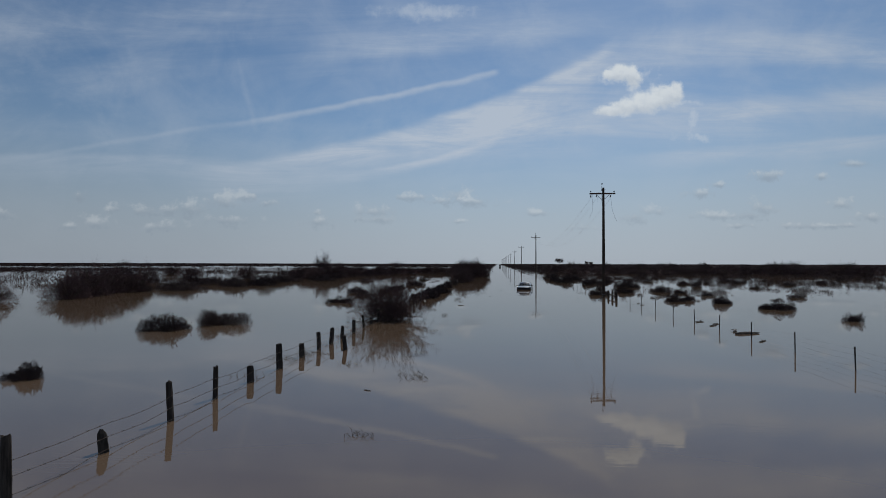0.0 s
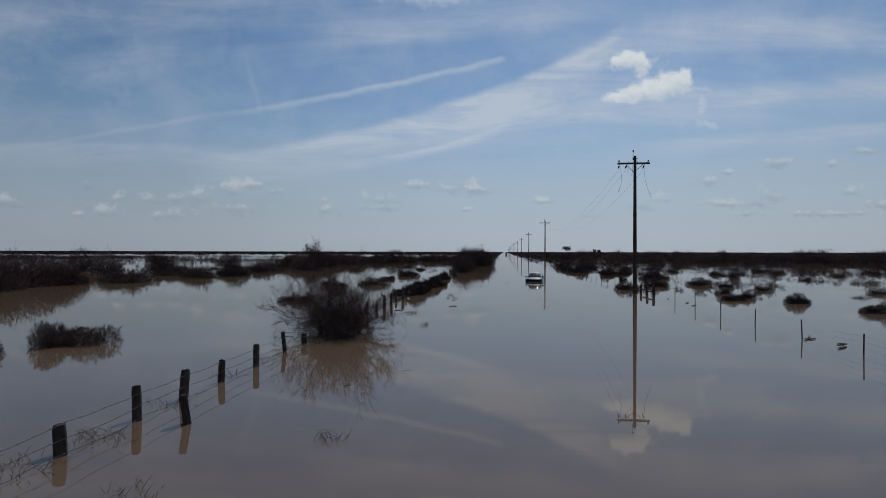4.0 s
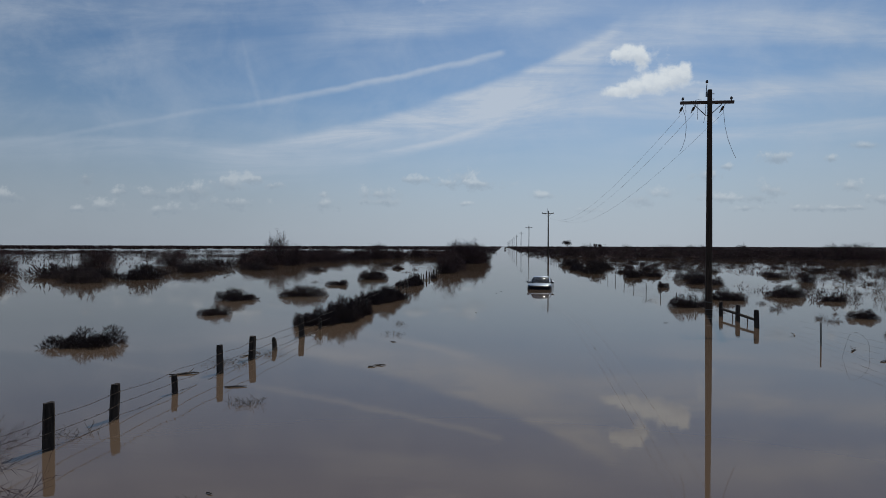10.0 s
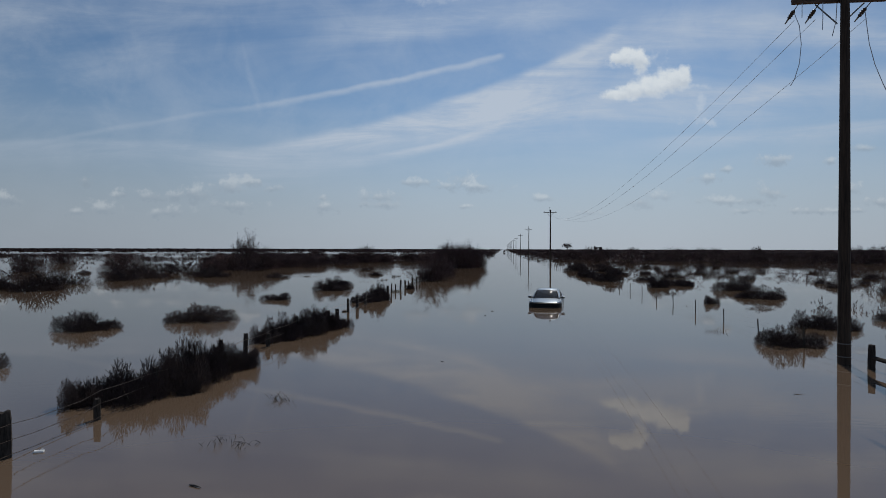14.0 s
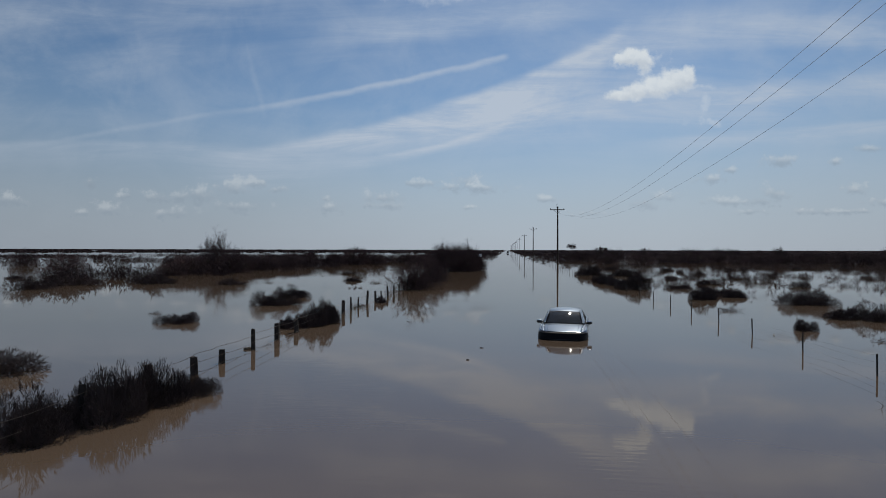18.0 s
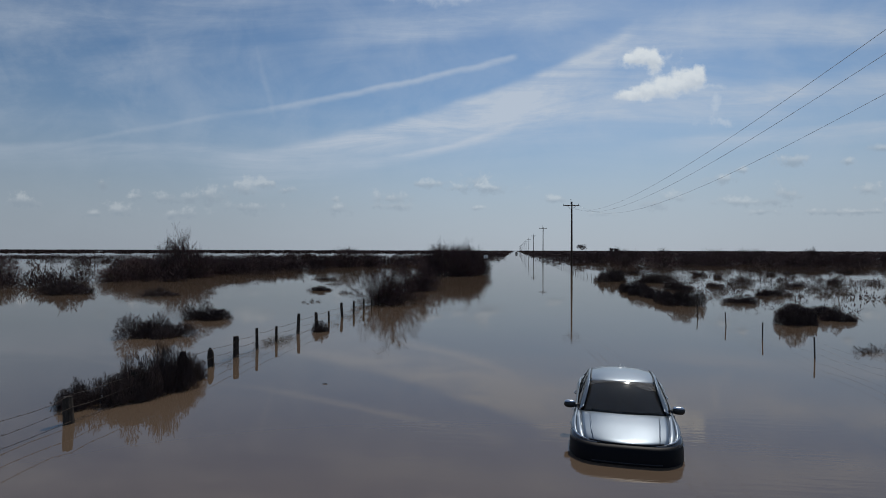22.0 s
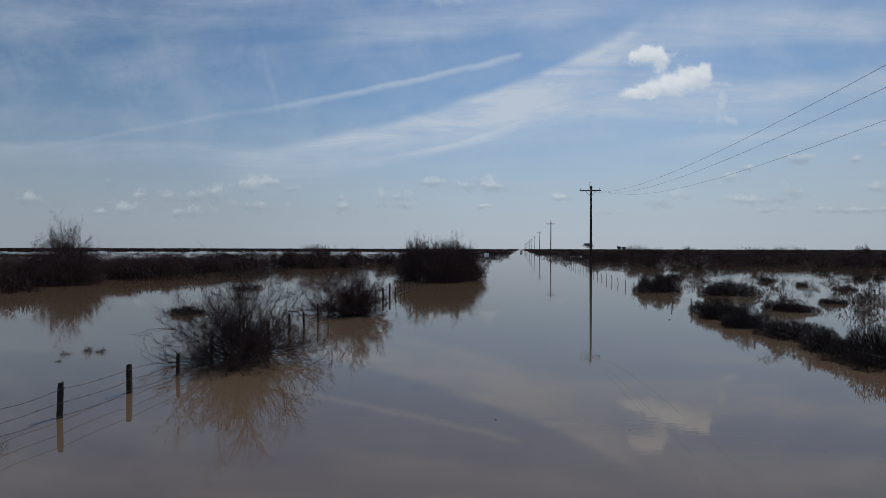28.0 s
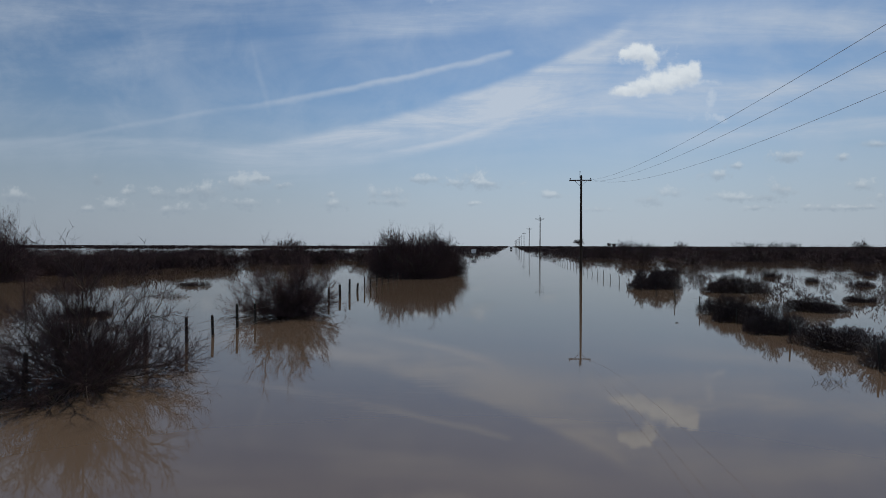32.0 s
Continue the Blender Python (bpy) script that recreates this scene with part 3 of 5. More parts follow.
POST_Y = [4.28, 6.32, 8.36, 10.34, 12.31, 14.4, 16.63, 18.54, 20.11, 21.79, 23.73, 25.95, 27.75, 29.52, 31.38, 33.26, 35.06, 36.7, 38.61, 40.66, 42.49,
          44.14, 46.62, 48.63, 50.47, 52.1, 53.5, 55.0, 56.8, 59.54, 61.57, 63.54, 65.05, 67.24, 69.28, 71.2, 73.18, 75.1, 76.6, 77.98, 79.42,
          81.06, 83.1, 85.11, 86.79, 88.59, 90.33, 92.21, 93.98, 95.48, 97.34, 99.14, 100.95, 102.37, 103.97, 105.35, 107.43, 109.51, 111.59, 113.67,
          115.56, 117.47, 119.23, 120.89, 122.56, 124.05, 125.84, 127.81, 129.76, 131.71, 133.66, 135.61]
SHORT = {4.28: 0.89, 6.32: 0.4, 8.36: 0.81, 10.34: 0.77, 12.31: 0.44, 14.4: 0.76, 16.63: 0.47, 21.79: 0.54, 27.75: 0.36, 35.06: 0.73, 38.61: 0.4,
         40.66: 0.71, 44.14: 0.38, 48.63: 0.4, 53.5: 0.74, 56.8: 0.42, 63.54: 0.45, 65.05: 0.38, 69.28: 0.58, 71.2: 0.5, 76.6: 0.52, 81.06: 0.56,
         83.1: 0.77, 86.79: 0.5, 88.59: 0.71, 93.98: 0.53, 95.48: 0.75, 100.95: 0.76, 103.97: 0.8, 117.47: 0.85, 119.23: 0.52, 120.89: 0.8,
         124.05: 0.8}


def fence_x(y):
    """The line of the left fence, not quite straight."""
    return float(np.interp(y, [4, 25, 38, 48, 57, 66, 72, 76, 83, 87, 90, 96, 130], [-7.64, -7.6, -7.46, -7.38, -7.44, -7.55, -7.66, -7.72, -7.72, -7.66, -7.55, -7.45, -7.5]))


def left_fence():
    root = thing("wire_fence", "half-drowned fence of rough dark wooden posts and barbed wire", "fence", pose(0, 0, 0))
    kinds = [post_mesh(11 + i, 1.0, rad, sp) for i, (rad, sp) in enumerate(((0.085, 0.6), (0.10, 0.4), (0.075, 1.0), (0.065, 1.2), (0.095, 0.7)))]
    spiky = post_mesh(31, 1.0, 0.085, 2.0)
    r = random.Random(5)
    tops = []
    for i, y in enumerate(POST_Y):
        h = SHORT.get(y, r.uniform(0.6, 0.7))
        me = spiky if y in (44.14, 76.6, 6.32) else kinds[r.randrange(5)]
        girth = 1.05 if y < 79 else 0.72
        # the meshes are a metre high; the drowned foot is scaled with them
        m = pose(fence_x(y) + r.uniform(-0.03, 0.03), y, 0, r.uniform(-2.5, 2.5), r.uniform(-3, 3), r.uniform(0, 360)) @ Matrix.Diagonal((girth, girth, h, 1))
        part("post", me, root, m)
        tops.append((y, h))
    part("post", kinds[2], root, pose(-6.58, 18.42, 0, 4, -7, 30) @ Matrix.Diagonal((1.1, 1.1, 0.55, 1)), "leaning loose post beside the fence")
    for k, (z, sag) in enumerate(((0.52, 0.05), (0.29, 0.05), (0.06, 0.06))):
        g = Geo()
        pts = []
        for a, b in zip(POST_Y, POST_Y[1:]):
            for s in (0, 0.25, 0.5, 0.75):
                dz = -sag * 4 * s * (1 - s) * r.uniform(0.4, 1.0)
                pts.append((fence_x(a + (b - a) * s) + 0.09 + r.uniform(-0.01, 0.01), a + (b - a) * s, z + dz + 0.02 * math.sin(a * 1.7 + k)))
        g.tube(pts, 0.0045, 4, False)
        y = POST_Y[0]
        while y < 100:
            i = next(j for j in range(len(pts) - 1) if pts[j + 1][1] >= y)
            f = (y - pts[i][1]) / max(pts[i + 1][1] - pts[i][1], 1e-6)
            c = Vector(pts[i]).lerp(Vector(pts[i + 1]), f)
            g.spike(c + Vector((0.02, 0.005, 0.015)), c - Vector((0.025, 0.0, 0.02)), 0.004)
            g.spike(c + Vector((-0.015, -0.005, 0.02)), c - Vector((-0.02, 0.0, 0.025)), 0.004)
            y += 0.3
        part("barbed_wire", g.mesh("barbed_wire", WIRE), root)


left_fence()


# ---- right fence: steel posts, wire, and a timber corner brace ----
def steel_post_mesh():
    g = Geo()
    g.box((-0.022, -0.004, -0.6), (0.022, 0.004, 1.0))
    g.box((-0.004, -0.024, -0.6), (0.004, -0.004, 1.0))
    for i in range(14):
        g.box((-0.010, 0.004, 0.1 + i * 0.06), (0.010, 0.012, 0.12 + i * 0.06))
    return g.mesh("steel_post", STEEL_POST)


def wire_run(root, x_of, ys, heights, radius, seed, sag):
    r = random.Random(seed)
    for z in heights:
        g, pts = Geo(), []
        for a, b in zip(ys, ys[1:]):
            for s in (0, 0.25, 0.5, 0.75):
                y = a + (b - a) * s
                pts.append((x_of(y), y, z - sag * 4 * s * (1 - s) * r.uniform(0.3, 1)))
        pts.append((x_of(ys[-1]), ys[-1], z))
        g.tube(pts, radius, 4, False)
        part("fence_wire", g.mesh("fence_wire", WIRE), root)


def right_fence():
    me = steel_post_mesh()
    r = random.Random(8)
    root = thing("steel_post_fence", "fence of thin dark steel posts rising from flood water", "fence", pose(0, 0, 0), "roadside wire fences")
    ys = [12.0, 16.0, 19.7, 23.45, 27.15, 30.85, 34.9, 38.95, 42.95, 46.9]
    x_of = lambda y: 9.95
    for y in ys:
        part("steel_post", me, root, pose(x_of(y), y, 0, r.uniform(-1.5, 1.5), r.uniform(-2, 2), 0) @ Matrix.Diagonal((1, 1, r.uniform(0.69, 0.75), 1)))
    wire_run(root, x_of, ys + [51.2], (0.62, 0.45, 0.27, 0.09), 0.002, 3, 0.06)
    root = thing("steel_post_fence", "fence of leaning steel posts along the flooded road", "fence", pose(0, 0, 0), "roadside wire fences")
    ys = [58.55, 61.95, 65.45, 69.2, 73.0, 76.5, 80.3, 84.1, 87.7, 91.4, 95.5, 99.5, 103.5, 107.5, 111.5] + [115.2 + 3.6 * i for i in range(30)]
    x_of = lambda y: 9.6 - 0.45 * min(1.0, max(0.0, (y - 85) / 20)) + 0.05 * math.sin(y * 0.13)
    for y in ys:
        tilt = 6 if 112 < y < 145 else 2.5
        part("steel_post", me, root, pose(x_of(y), y, 0, r.uniform(-2, 2), r.uniform(-tilt, tilt) - 1.5, 0) @ Matrix.Diagonal((1, 1, r.uniform(0.52, 0.66), 1)))
    wire_run(root, x_of, [55.15] + ys, (0.50, 0.33, 0.16), 0.002, 4, 0.09)

    # a sprung loop of slack wire
    g = Geo()
    g.tube([(9.9 + 0.48 * math.cos(a) + 0.05 * math.sin(3 * a), 44.9 + 0.2 * math.cos(a), -0.02 + 0.72 * math.sin(a)) for a in [math.pi * i / 16 for i in range(17)]], 0.0026, 5)
    part("wire_loop", g.mesh("wire_loop", WIRE), root, label="sprung loop of slack fence wire")

    brace = thing("timber_fence_brace", "dark timber brace of three posts and a rail", "fence brace", pose(9.7, 0, 0))
    heavy = [post_mesh(41 + i, 1.0, 0.10, 0.5) for i in range(3)]
    for (y, h), m in zip(((55.15, 0.64), (53.15, 0.70), (51.2, 0.68)), heavy):
        part("post", m, brace, pose(0, y, 0, 0, 0, 20 * y) @ Matrix.Diagonal((1, 1, h, 1)))
    g = Geo()
    g.tube([(0, 55.07, 0.31), (0.01, 54.1, 0.30), (0, 53.15, 0.30), (-0.01, 52.1, 0.28), (0, 51.28, 0.26)], [0.055, 0.06, 0.058, 0.06, 0.055], 8)
    part("rail", g.mesh("rail", POST_WOOD), brace)
    for y in (54.0, 52.4):
        g = Geo()
        g.tube([(0.06, y, 0.34), (0.10, y - 0.02, 0.22), (0.10, y - 0.05, 0.08), (0.07, y - 0.08, -0.05)], 0.022, 6)
        part("wire_loop", g.mesh("wire_loop", WIRE), brace)


right_fence()


# ---- plants ----
def grow(seed, mains, core, reach, height, kids, twig):
    """A bare many-stemmed shrub: stems, branches and twigs as three meshes. kids: shoots on each stem, branch and twig."""
    r = random.Random(seed)
    stems, branches, twigs = Geo(), Geo(), Geo()

    def run(start, way, length, rad, level):
        steps = (6, 4, 3)[level]
        pts, p, d = [start.copy()], start.copy(), way.normalized()
        for i in range(steps):
            wander = 0.15 if level == 0 else 0.26
            d = (d + Vector((r.uniform(-wander, wander), r.uniform(-wander, wander), r.uniform(-wander, wander)))
                 + Vector((0, 0, 0.03 if level else -0.02))).normalized()
            p = p + d * length / steps
            if p.z < 0.02:
                p.z = 0.02 + r.uniform(0, 0.06)
                d.z = abs(d.z) * 0.5 + 0.1
            pts.append(p.copy())
        radii = [rad * (1 - 0.8 * i / steps) for i in range(steps + 1)]
        (stems, branches, twigs)[level].tube(pts, radii, (5, 4, 3)[level], False)
        for j in range(kids[level]):
            f = r.uniform(0.25 if level == 0 else 0.12, 1.0)
            i = min(int(f * steps), steps - 1)
            q = pts[i].lerp(pts[i + 1], f * steps - i)
            axis = (pts[i + 1] - pts[i]).normalized()
            out = Vector((r.gauss(0, 1), r.gauss(0, 1), r.gauss(0.1, 0.8))).normalized()
            way2 = (axis * 1.0 + out * 0.85 + Vector((0, 0, 0.06))).normalized()
            if level == 2:
                twigs.spike(q, q + way2 * r.uniform(0.10, 0.26) * reach * 0.5, twig * 0.9)
            else:
                run(q, way2, length * r.uniform(0.28, 0.55), max(rad * 0.40, twig), level + 1)

    for i in range(mains + core):
        inner = i >= mains
        a = 2 * math.pi * (i * 0.618 + r.uniform(-0.08, 0.08))
        f = (i + 0.5) / mains if not inner else r.random()
        phi = math.asin(f ** (0.95 if not inner else 0.7)) * 0.97
        way = Vector((math.cos(a) * math.cos(phi), math.sin(a) * math.cos(phi), math.sin(phi) + 0.02))
        length = (r.uniform(0.40, 0.72) if inner else r.uniform(0.74, 1.02)) / math.sqrt((math.cos(phi) / reach) ** 2 + (math.sin(phi) / height) ** 2)
        b, off = r.uniform(0, 2 * math.pi), r.uniform(0, 0.30 if not inner else 0.55)
        run(Vector((math.cos(b) * off, math.sin(b) * off, -0.15)), way, length, r.uniform(0.011, 0.022) * reach / 2, 0)
    return stems.mesh("trunk", BARK), branches.mesh("framework", BARK), twigs.mesh("crown", TWIG)


HERO = [grow(3, 36, 26, 2.4, 2.2, (10, 8, 8), 0.0028), grow(8, 36, 20, 2.4, 2.2, (9, 8, 7), 0.0028), grow(21, 34, 26, 2.2, 2.3, (10, 8, 7), 0.0036)]
SPARSE = [grow(33, 9, 3, 1.3, 1.5, (6, 5, 3), 0.004)]


def thicket(seed, count, fine, twig, reach=2.2, height=2.4):
    """A dense leafless dome of brush: stems and branches inside, a crown of short twigs with loose long ones on top."""
    r = random.Random(seed)
    stems, branches, twigs = Geo(), Geo(), Geo()
    shift = seed * 3.7

    def dome(a, phi):
        d = Vector((math.cos(a) * math.cos(phi), math.sin(a) * math.cos(phi), math.sin(phi)))
        k = 0.80 + 0.42 * noise.noise((d.x * 1.9 + shift, d.y * 1.9, d.z * 1.6))
        return d, k

    for i in range(13):
        a, phi = i * 2.4, math.asin(r.uniform(0.25, 0.98))
        d, k = dome(a, phi)
        tip = Vector((d.x * reach, d.y * reach, d.z * height)) * k * 0.8
        mid = tip * 0.5 + Vector((r.uniform(-0.2, 0.2), r.uniform(-0.2, 0.2), 0.1))
        stems.tube([Vector((d.x * 0.3, d.y * 0.3, -0.15)), mid, tip], [0.05, 0.035, 0.012], 5, False)
        for _ in range(5):
            q = mid.lerp(tip, r.uniform(-0.3, 0.8))
            e = q + (d + Vector((r.gauss(0, 0.6), r.gauss(0, 0.6), r.gauss(0.2, 0.5)))).normalized() * r.uniform(0.4, 0.9)
            e.z = max(e.z, 0.05)
            branches.tube([q, q.lerp(e, 0.5) + Vector((r.uniform(-0.08, 0.08), r.uniform(-0.08, 0.08), 0.03)), e], [0.022, 0.016, 0.007], 4, False)
    for i in range(count + fine):
        loose = i >= count
        a, phi = r.uniform(0, 2 * math.pi), math.asin(r.random() if not loose else r.uniform(0.2, 1.0))
        d, k = dome(a, phi)
        f = k * (0.92 * r.random() ** 0.45 if not loose else r.uniform(0.75, 0.95))
        p = Vector((d.x * reach * f, d.y * reach * f, d.z * height * f - 0.05))
        way = (d * 0.7 + Vector((r.gauss(0, 0.42), r.gauss(0, 0.42), 0.35 + r.gauss(0, 0.35)))).normalized()
        twigs.spike(p, p + way * (r.uniform(0.16, 0.42) if not loose else r.uniform(0.35, 0.75)), twig * (1.0 if not loose else 0.6))
    return stems.mesh("trunk", BARK), branches.mesh("framework", BARK), twigs.mesh("crown", TWIG)


BARE = [thicket(70 + i, 3000, 320, 0.012) for i in range(4)]
DISTANT = [thicket(90 + i, 750, 120, 0.026) for i in range(4)]


SIZES = {}


def extent(me):
    """Width and height that hold nearly all of a plant's crown."""
    if me.name not in SIZES:
        co = np.empty(len(me.vertices) * 3)
        me.vertices.foreach_get("co", co)
        co = co.reshape(-1, 3)
        SIZES[me.name] = (2 * float(np.percentile(np.hypot(co[:, 0], co[:, 1]), 98)), float(np.percentile(co[:, 2], 99.5)))
    return SIZES[me.name]


def bare_shrub(x, y, w, h, variant, turn, label, group, kind_list=None):
    stems, branches, twigs = (kind_list or BARE)[variant % len(kind_list or BARE)]
    base, tall = extent(twigs)
    root = thing("bare_shrub", label, "shrub", scaled(x, y, 0, turn, w / base, w / base, h / tall), group)
    part("trunk", stems, root)
    part("framework", branches, root)
    part("crown", twigs, root)


LEFT_BARE = [(-7.2, 30.5, 4.9, 2.55), (-7.05, 96.4, 4.9, 2.55), (-7.39, 107.81, 4.543, 2.417), (-6.43, 134.68, 4.96, 3.053),
             (-8.71, 137.53, 5.224, 3.799), (-5.32, 139.2, 4.766, 3.431), (-10.4, 142.24, 5.201, 3.499), (-7.04, 143.48, 5.695, 3.797)]
for i, (x, y, w, h) in enumerate(LEFT_BARE):
    bare_shrub(x, y, w, h, i, 47 * i + 20, "sprawling leafless grey-brown shrub in flood water beside the fence", "bare shrubs by the fence", HERO if i < 3 else BARE)
    if i in (4, 5, 7):
        bare_shrub(x + 0.3, y - 0.8, w * 0.95, h * 1.06, i, 77 * i, "tall leafless grey-brown shrub rising out of a roadside thicket", "bare shrubs by the fence", HERO)
    if i > 2:
        bare_shrub(x + 0.8, y + 1.2, w * 0.9, h * 0.75, i + 1, 31 * i + 200, "dense leafless dark shrub in a thicket beside the road", "bare shrubs by the fence")

BERM = [(-41.62, 41.23, 3.33, 1.67), (-38.9, 46.09, 4.25, 2.03), (-39.71, 49.53, 4.61, 2.67), (-41.3, 52.15, 5.13, 2.94),
        (-42.18, 55.58, 5.31, 3.02), (-42.65, 59.13, 4.39, 2.65), (-40.93, 58.37, 3.67, 2.02), (-60.95, 86.7, 5.85, 3.33), (-57.8, 88.49, 5.4, 3.06),
        (-62.22, 110.86, 4.95, 2.34), (-52.45, 115.59, 5.4, 2.61), (-90, 152, 5.5, 3), (-39.28, 116.17, 3.67, 1.56), (-35.82, 125.09, 5.16, 3.04),
        (-39.71, 121.38, 5.14, 2.48), (-42.69, 124.12, 5.47, 2.65), (-37.9, 127.66, 5.14, 2.48), (-40.7, 130.4, 6.6, 5.1), (-30.3, 168.5, 6.4, 3.6),
        (-26.5, 170.5, 5, 2.6), (-24, 188, 6, 2.7), (-36, 172, 6, 2.5), (-42, 170, 6, 2.7)]
for k in range(17):
    BERM.append((-39.8 + 1.4 * math.sin(k * 1.9), 125.0 + 2.5 * k, 5.0 + math.sin(k * 2.3), 1.95 + 0.4 * math.sin(k * 3.1) - 0.01 * k))
    BERM.append((-44.0 + 1.5 * math.sin(k * 2.7), 126.0 + 2.7 * k, 5.6, 2.1 + 0.35 * math.sin(k * 1.7) - 0.01 * k))
for i, (x, y, w, h) in enumerate(BERM):
    bare_shrub(x, y, w, h, i + 1, 61 * i, "dense leafless dark brown brush on a drowned bank", "brush on the left bank", HERO if h > 4 else BARE)

RIGHT_BARE = [(26.47, 71.85, 2.235, 1.524), (28.58, 80.15, 2.444, 1.578), (29.5, 118.5, 3.4, 2.6), (27.77, 86.03, 2.131, 1.116),
              (33.08, 66.64, 2.018, 1.211)]
for i, (x, y, w, h) in enumerate(RIGHT_BARE):
    bare_shrub(x, y, w, h, 0, 83 * i, "small leafless twiggy shrub standing in flood water", "small bare shrubs", SPARSE)


def saltbush_meshes(seed, rx, ry, h, sprigs, columns, thick, shoot):
    """A low dense desert bush: rounded lobes packed with short upright sprigs, and blunt feathery shoots standing out of them."""
    r = random.Random(seed)
    st, lf = Geo(), Geo()
    lobes = []
    for n in range(9):
        a, d = n * 2.4 + r.uniform(-0.4, 0.4), math.sqrt((n + 0.3) / 9) * 0.68
        lobes.append((math.cos(a) * d * rx, math.sin(a) * d * ry, r.uniform(0.22, 0.38), r.choice((0.4, 0.6, 0.8, 1.0)) * (1.0 - 0.4 * d)))

    def surface(n):
        lx, ly, lr, lh = lobes[n % 9]
        a, d = r.uniform(0, 2 * math.pi), Vector((0, 0, 1))
        z = r.random()
        q = math.sqrt(1 - z * z)
        d = Vector((math.cos(a) * q, math.sin(a) * q, z))
        return Vector((lx, ly, -0.04)), Vector((d.x * lr * rx, d.y * lr * rx, d.z * h * lh)), d

    def sprig(p, way, length):
        e = p + way * length
        e.z = max(e.z, 0.0)
        lf.spike(p, e, 0.0065 * thick)
        g = p.lerp(e, r.uniform(0.3, 0.8))
        w = (way + Vector((r.gauss(0, 0.6), r.gauss(0, 0.6), r.gauss(0.1, 0.4)))).normalized()
        lf.spike(g, g + w * length * r.uniform(0.3, 0.6), 0.006 * thick)

    for n in range(27):
        c, v, d = surface(n)
        st.tube([Vector((0, 0, -0.12)), c * 0.7 + Vector((0, 0, 0.02)), c + v * 0.5, c + v * 0.9], [0.03, 0.016, 0.011, 0.005], 4, False)
    for n in range(sprigs):
        c, v, d = surface(n)
        p = c + v * (0.96 * r.random() ** 0.33)
        way = (d * 0.8 + Vector((r.gauss(0, 0.4), r.gauss(0, 0.4), 0.4 + r.gauss(0, 0.3)))).normalized()
        sprig(p, way, r.uniform(0.05, 0.12) * thick ** 0.6)
    for n in range(columns):
        c, v, d = surface(n)
        top = c + v * r.uniform(0.85, 1.0)
        up = (d * 0.75 + Vector((r.gauss(0, 0.2), r.gauss(0, 0.2), 0.65))).normalized()
        tall = r.uniform(0.06, shoot) * h / 0.85
        for m in range(int(8 + 60 * tall / thick)):
            p = top + up * tall * r.uniform(-0.3, 1.0)
            way = (up * 0.7 + Vector((r.gauss(0, 0.6), r.gauss(0, 0.6), r.gauss(0.1, 0.4)))).normalized()
            sprig(p, way, r.uniform(0.035, 0.065) * thick ** 0.5)
    return st.mesh("trunk", SALT_STEM), lf.mesh("foliage", SALT_LEAF)


SALT = [saltbush_meshes(60 + i, 1.2, 0.9, 0.85, 5200, 44, 1.0, 0.17) for i in range(5)]
SALT_FAR = [saltbush_meshes(80 + i, 1.2, 0.9, 0.85, 1700, 44, 1.4, 0.26) for i in range(5)]
SALT_TUFT = [saltbush_meshes(100 + i, 1.2, 0.9, 0.85, 300, 26, 1.35, 0.5) for i in range(5)]


def broad(me):
    co = np.empty(len(me.vertices) * 3)
    me.vertices.foreach_get("co", co)
    x = co.reshape(-1, 3)[:, 0]
    return float(np.percentile(x, 99.6) - np.percentile(x, 0.4))


SALT_WIDE = {id(kind): [broad(leaves) for stems, leaves in kind] for kind in (SALT, SALT_FAR, SALT_TUFT)}


def saltbush(x, y, w, h, i, stretch=1.0, label="low dense dark saltbush clump half drowned in flood water", group="saltbush clumps"):
    kind = SALT if y < 128 and abs(x) < 19 and h > 0.4 else SALT_FAR if h > 0.4 else SALT_TUFT
    stems, leaves = kind[i % 5]
    wide = SALT_WIDE[id(kind)][i % 5]
    root = thing("saltbush", label, "bush", scaled(x, y, 0, (37 * i) % 40 - 20 + 180 * (i % 2), 0.90 * w / wide, 0.90 * w / wide * stretch, 0.90 * h / extent(leaves)[1]), group)
    part("trunk", stems, root)
    part("foliage", leaves, root)


LEFT_SALT = [(-14.07, 12.13, 1.17, 0.487), (-16.8, 23.97, 2.553, 0.829), (-15.46, 26.78, 2.843, 0.819), (-13.63, 44.2, 2.533, 0.604),
             (-13.75, 52.71, 1.745, 0.485), (-15.88, 59.94, 2.659, 0.742), (-13.08, 63.06, 3.235, 0.745), (-13.65, 73.54, 1.975, 0.444),
             (-12.76, 81.84, 3.038, 0.882), (-13.58, 87.25, 2.805, 0.851), (-23.92, 99.64, 2.932, 0.662), (-7.03, 83.79, 0.739, 0.463),
             (-11.5, 96.6, 0.4, 0.24), (-11.9, 96.6, 0.42, 0.26), (-12.25, 96.1, 0.34, 0.18), (-11.6, 95.1, 0.2, 0.08), (-16.64, 76.49, 0.688, 0.196)]
for i, (x, y, w, h) in enumerate(LEFT_SALT):
    saltbush(x, y, w, h, i)
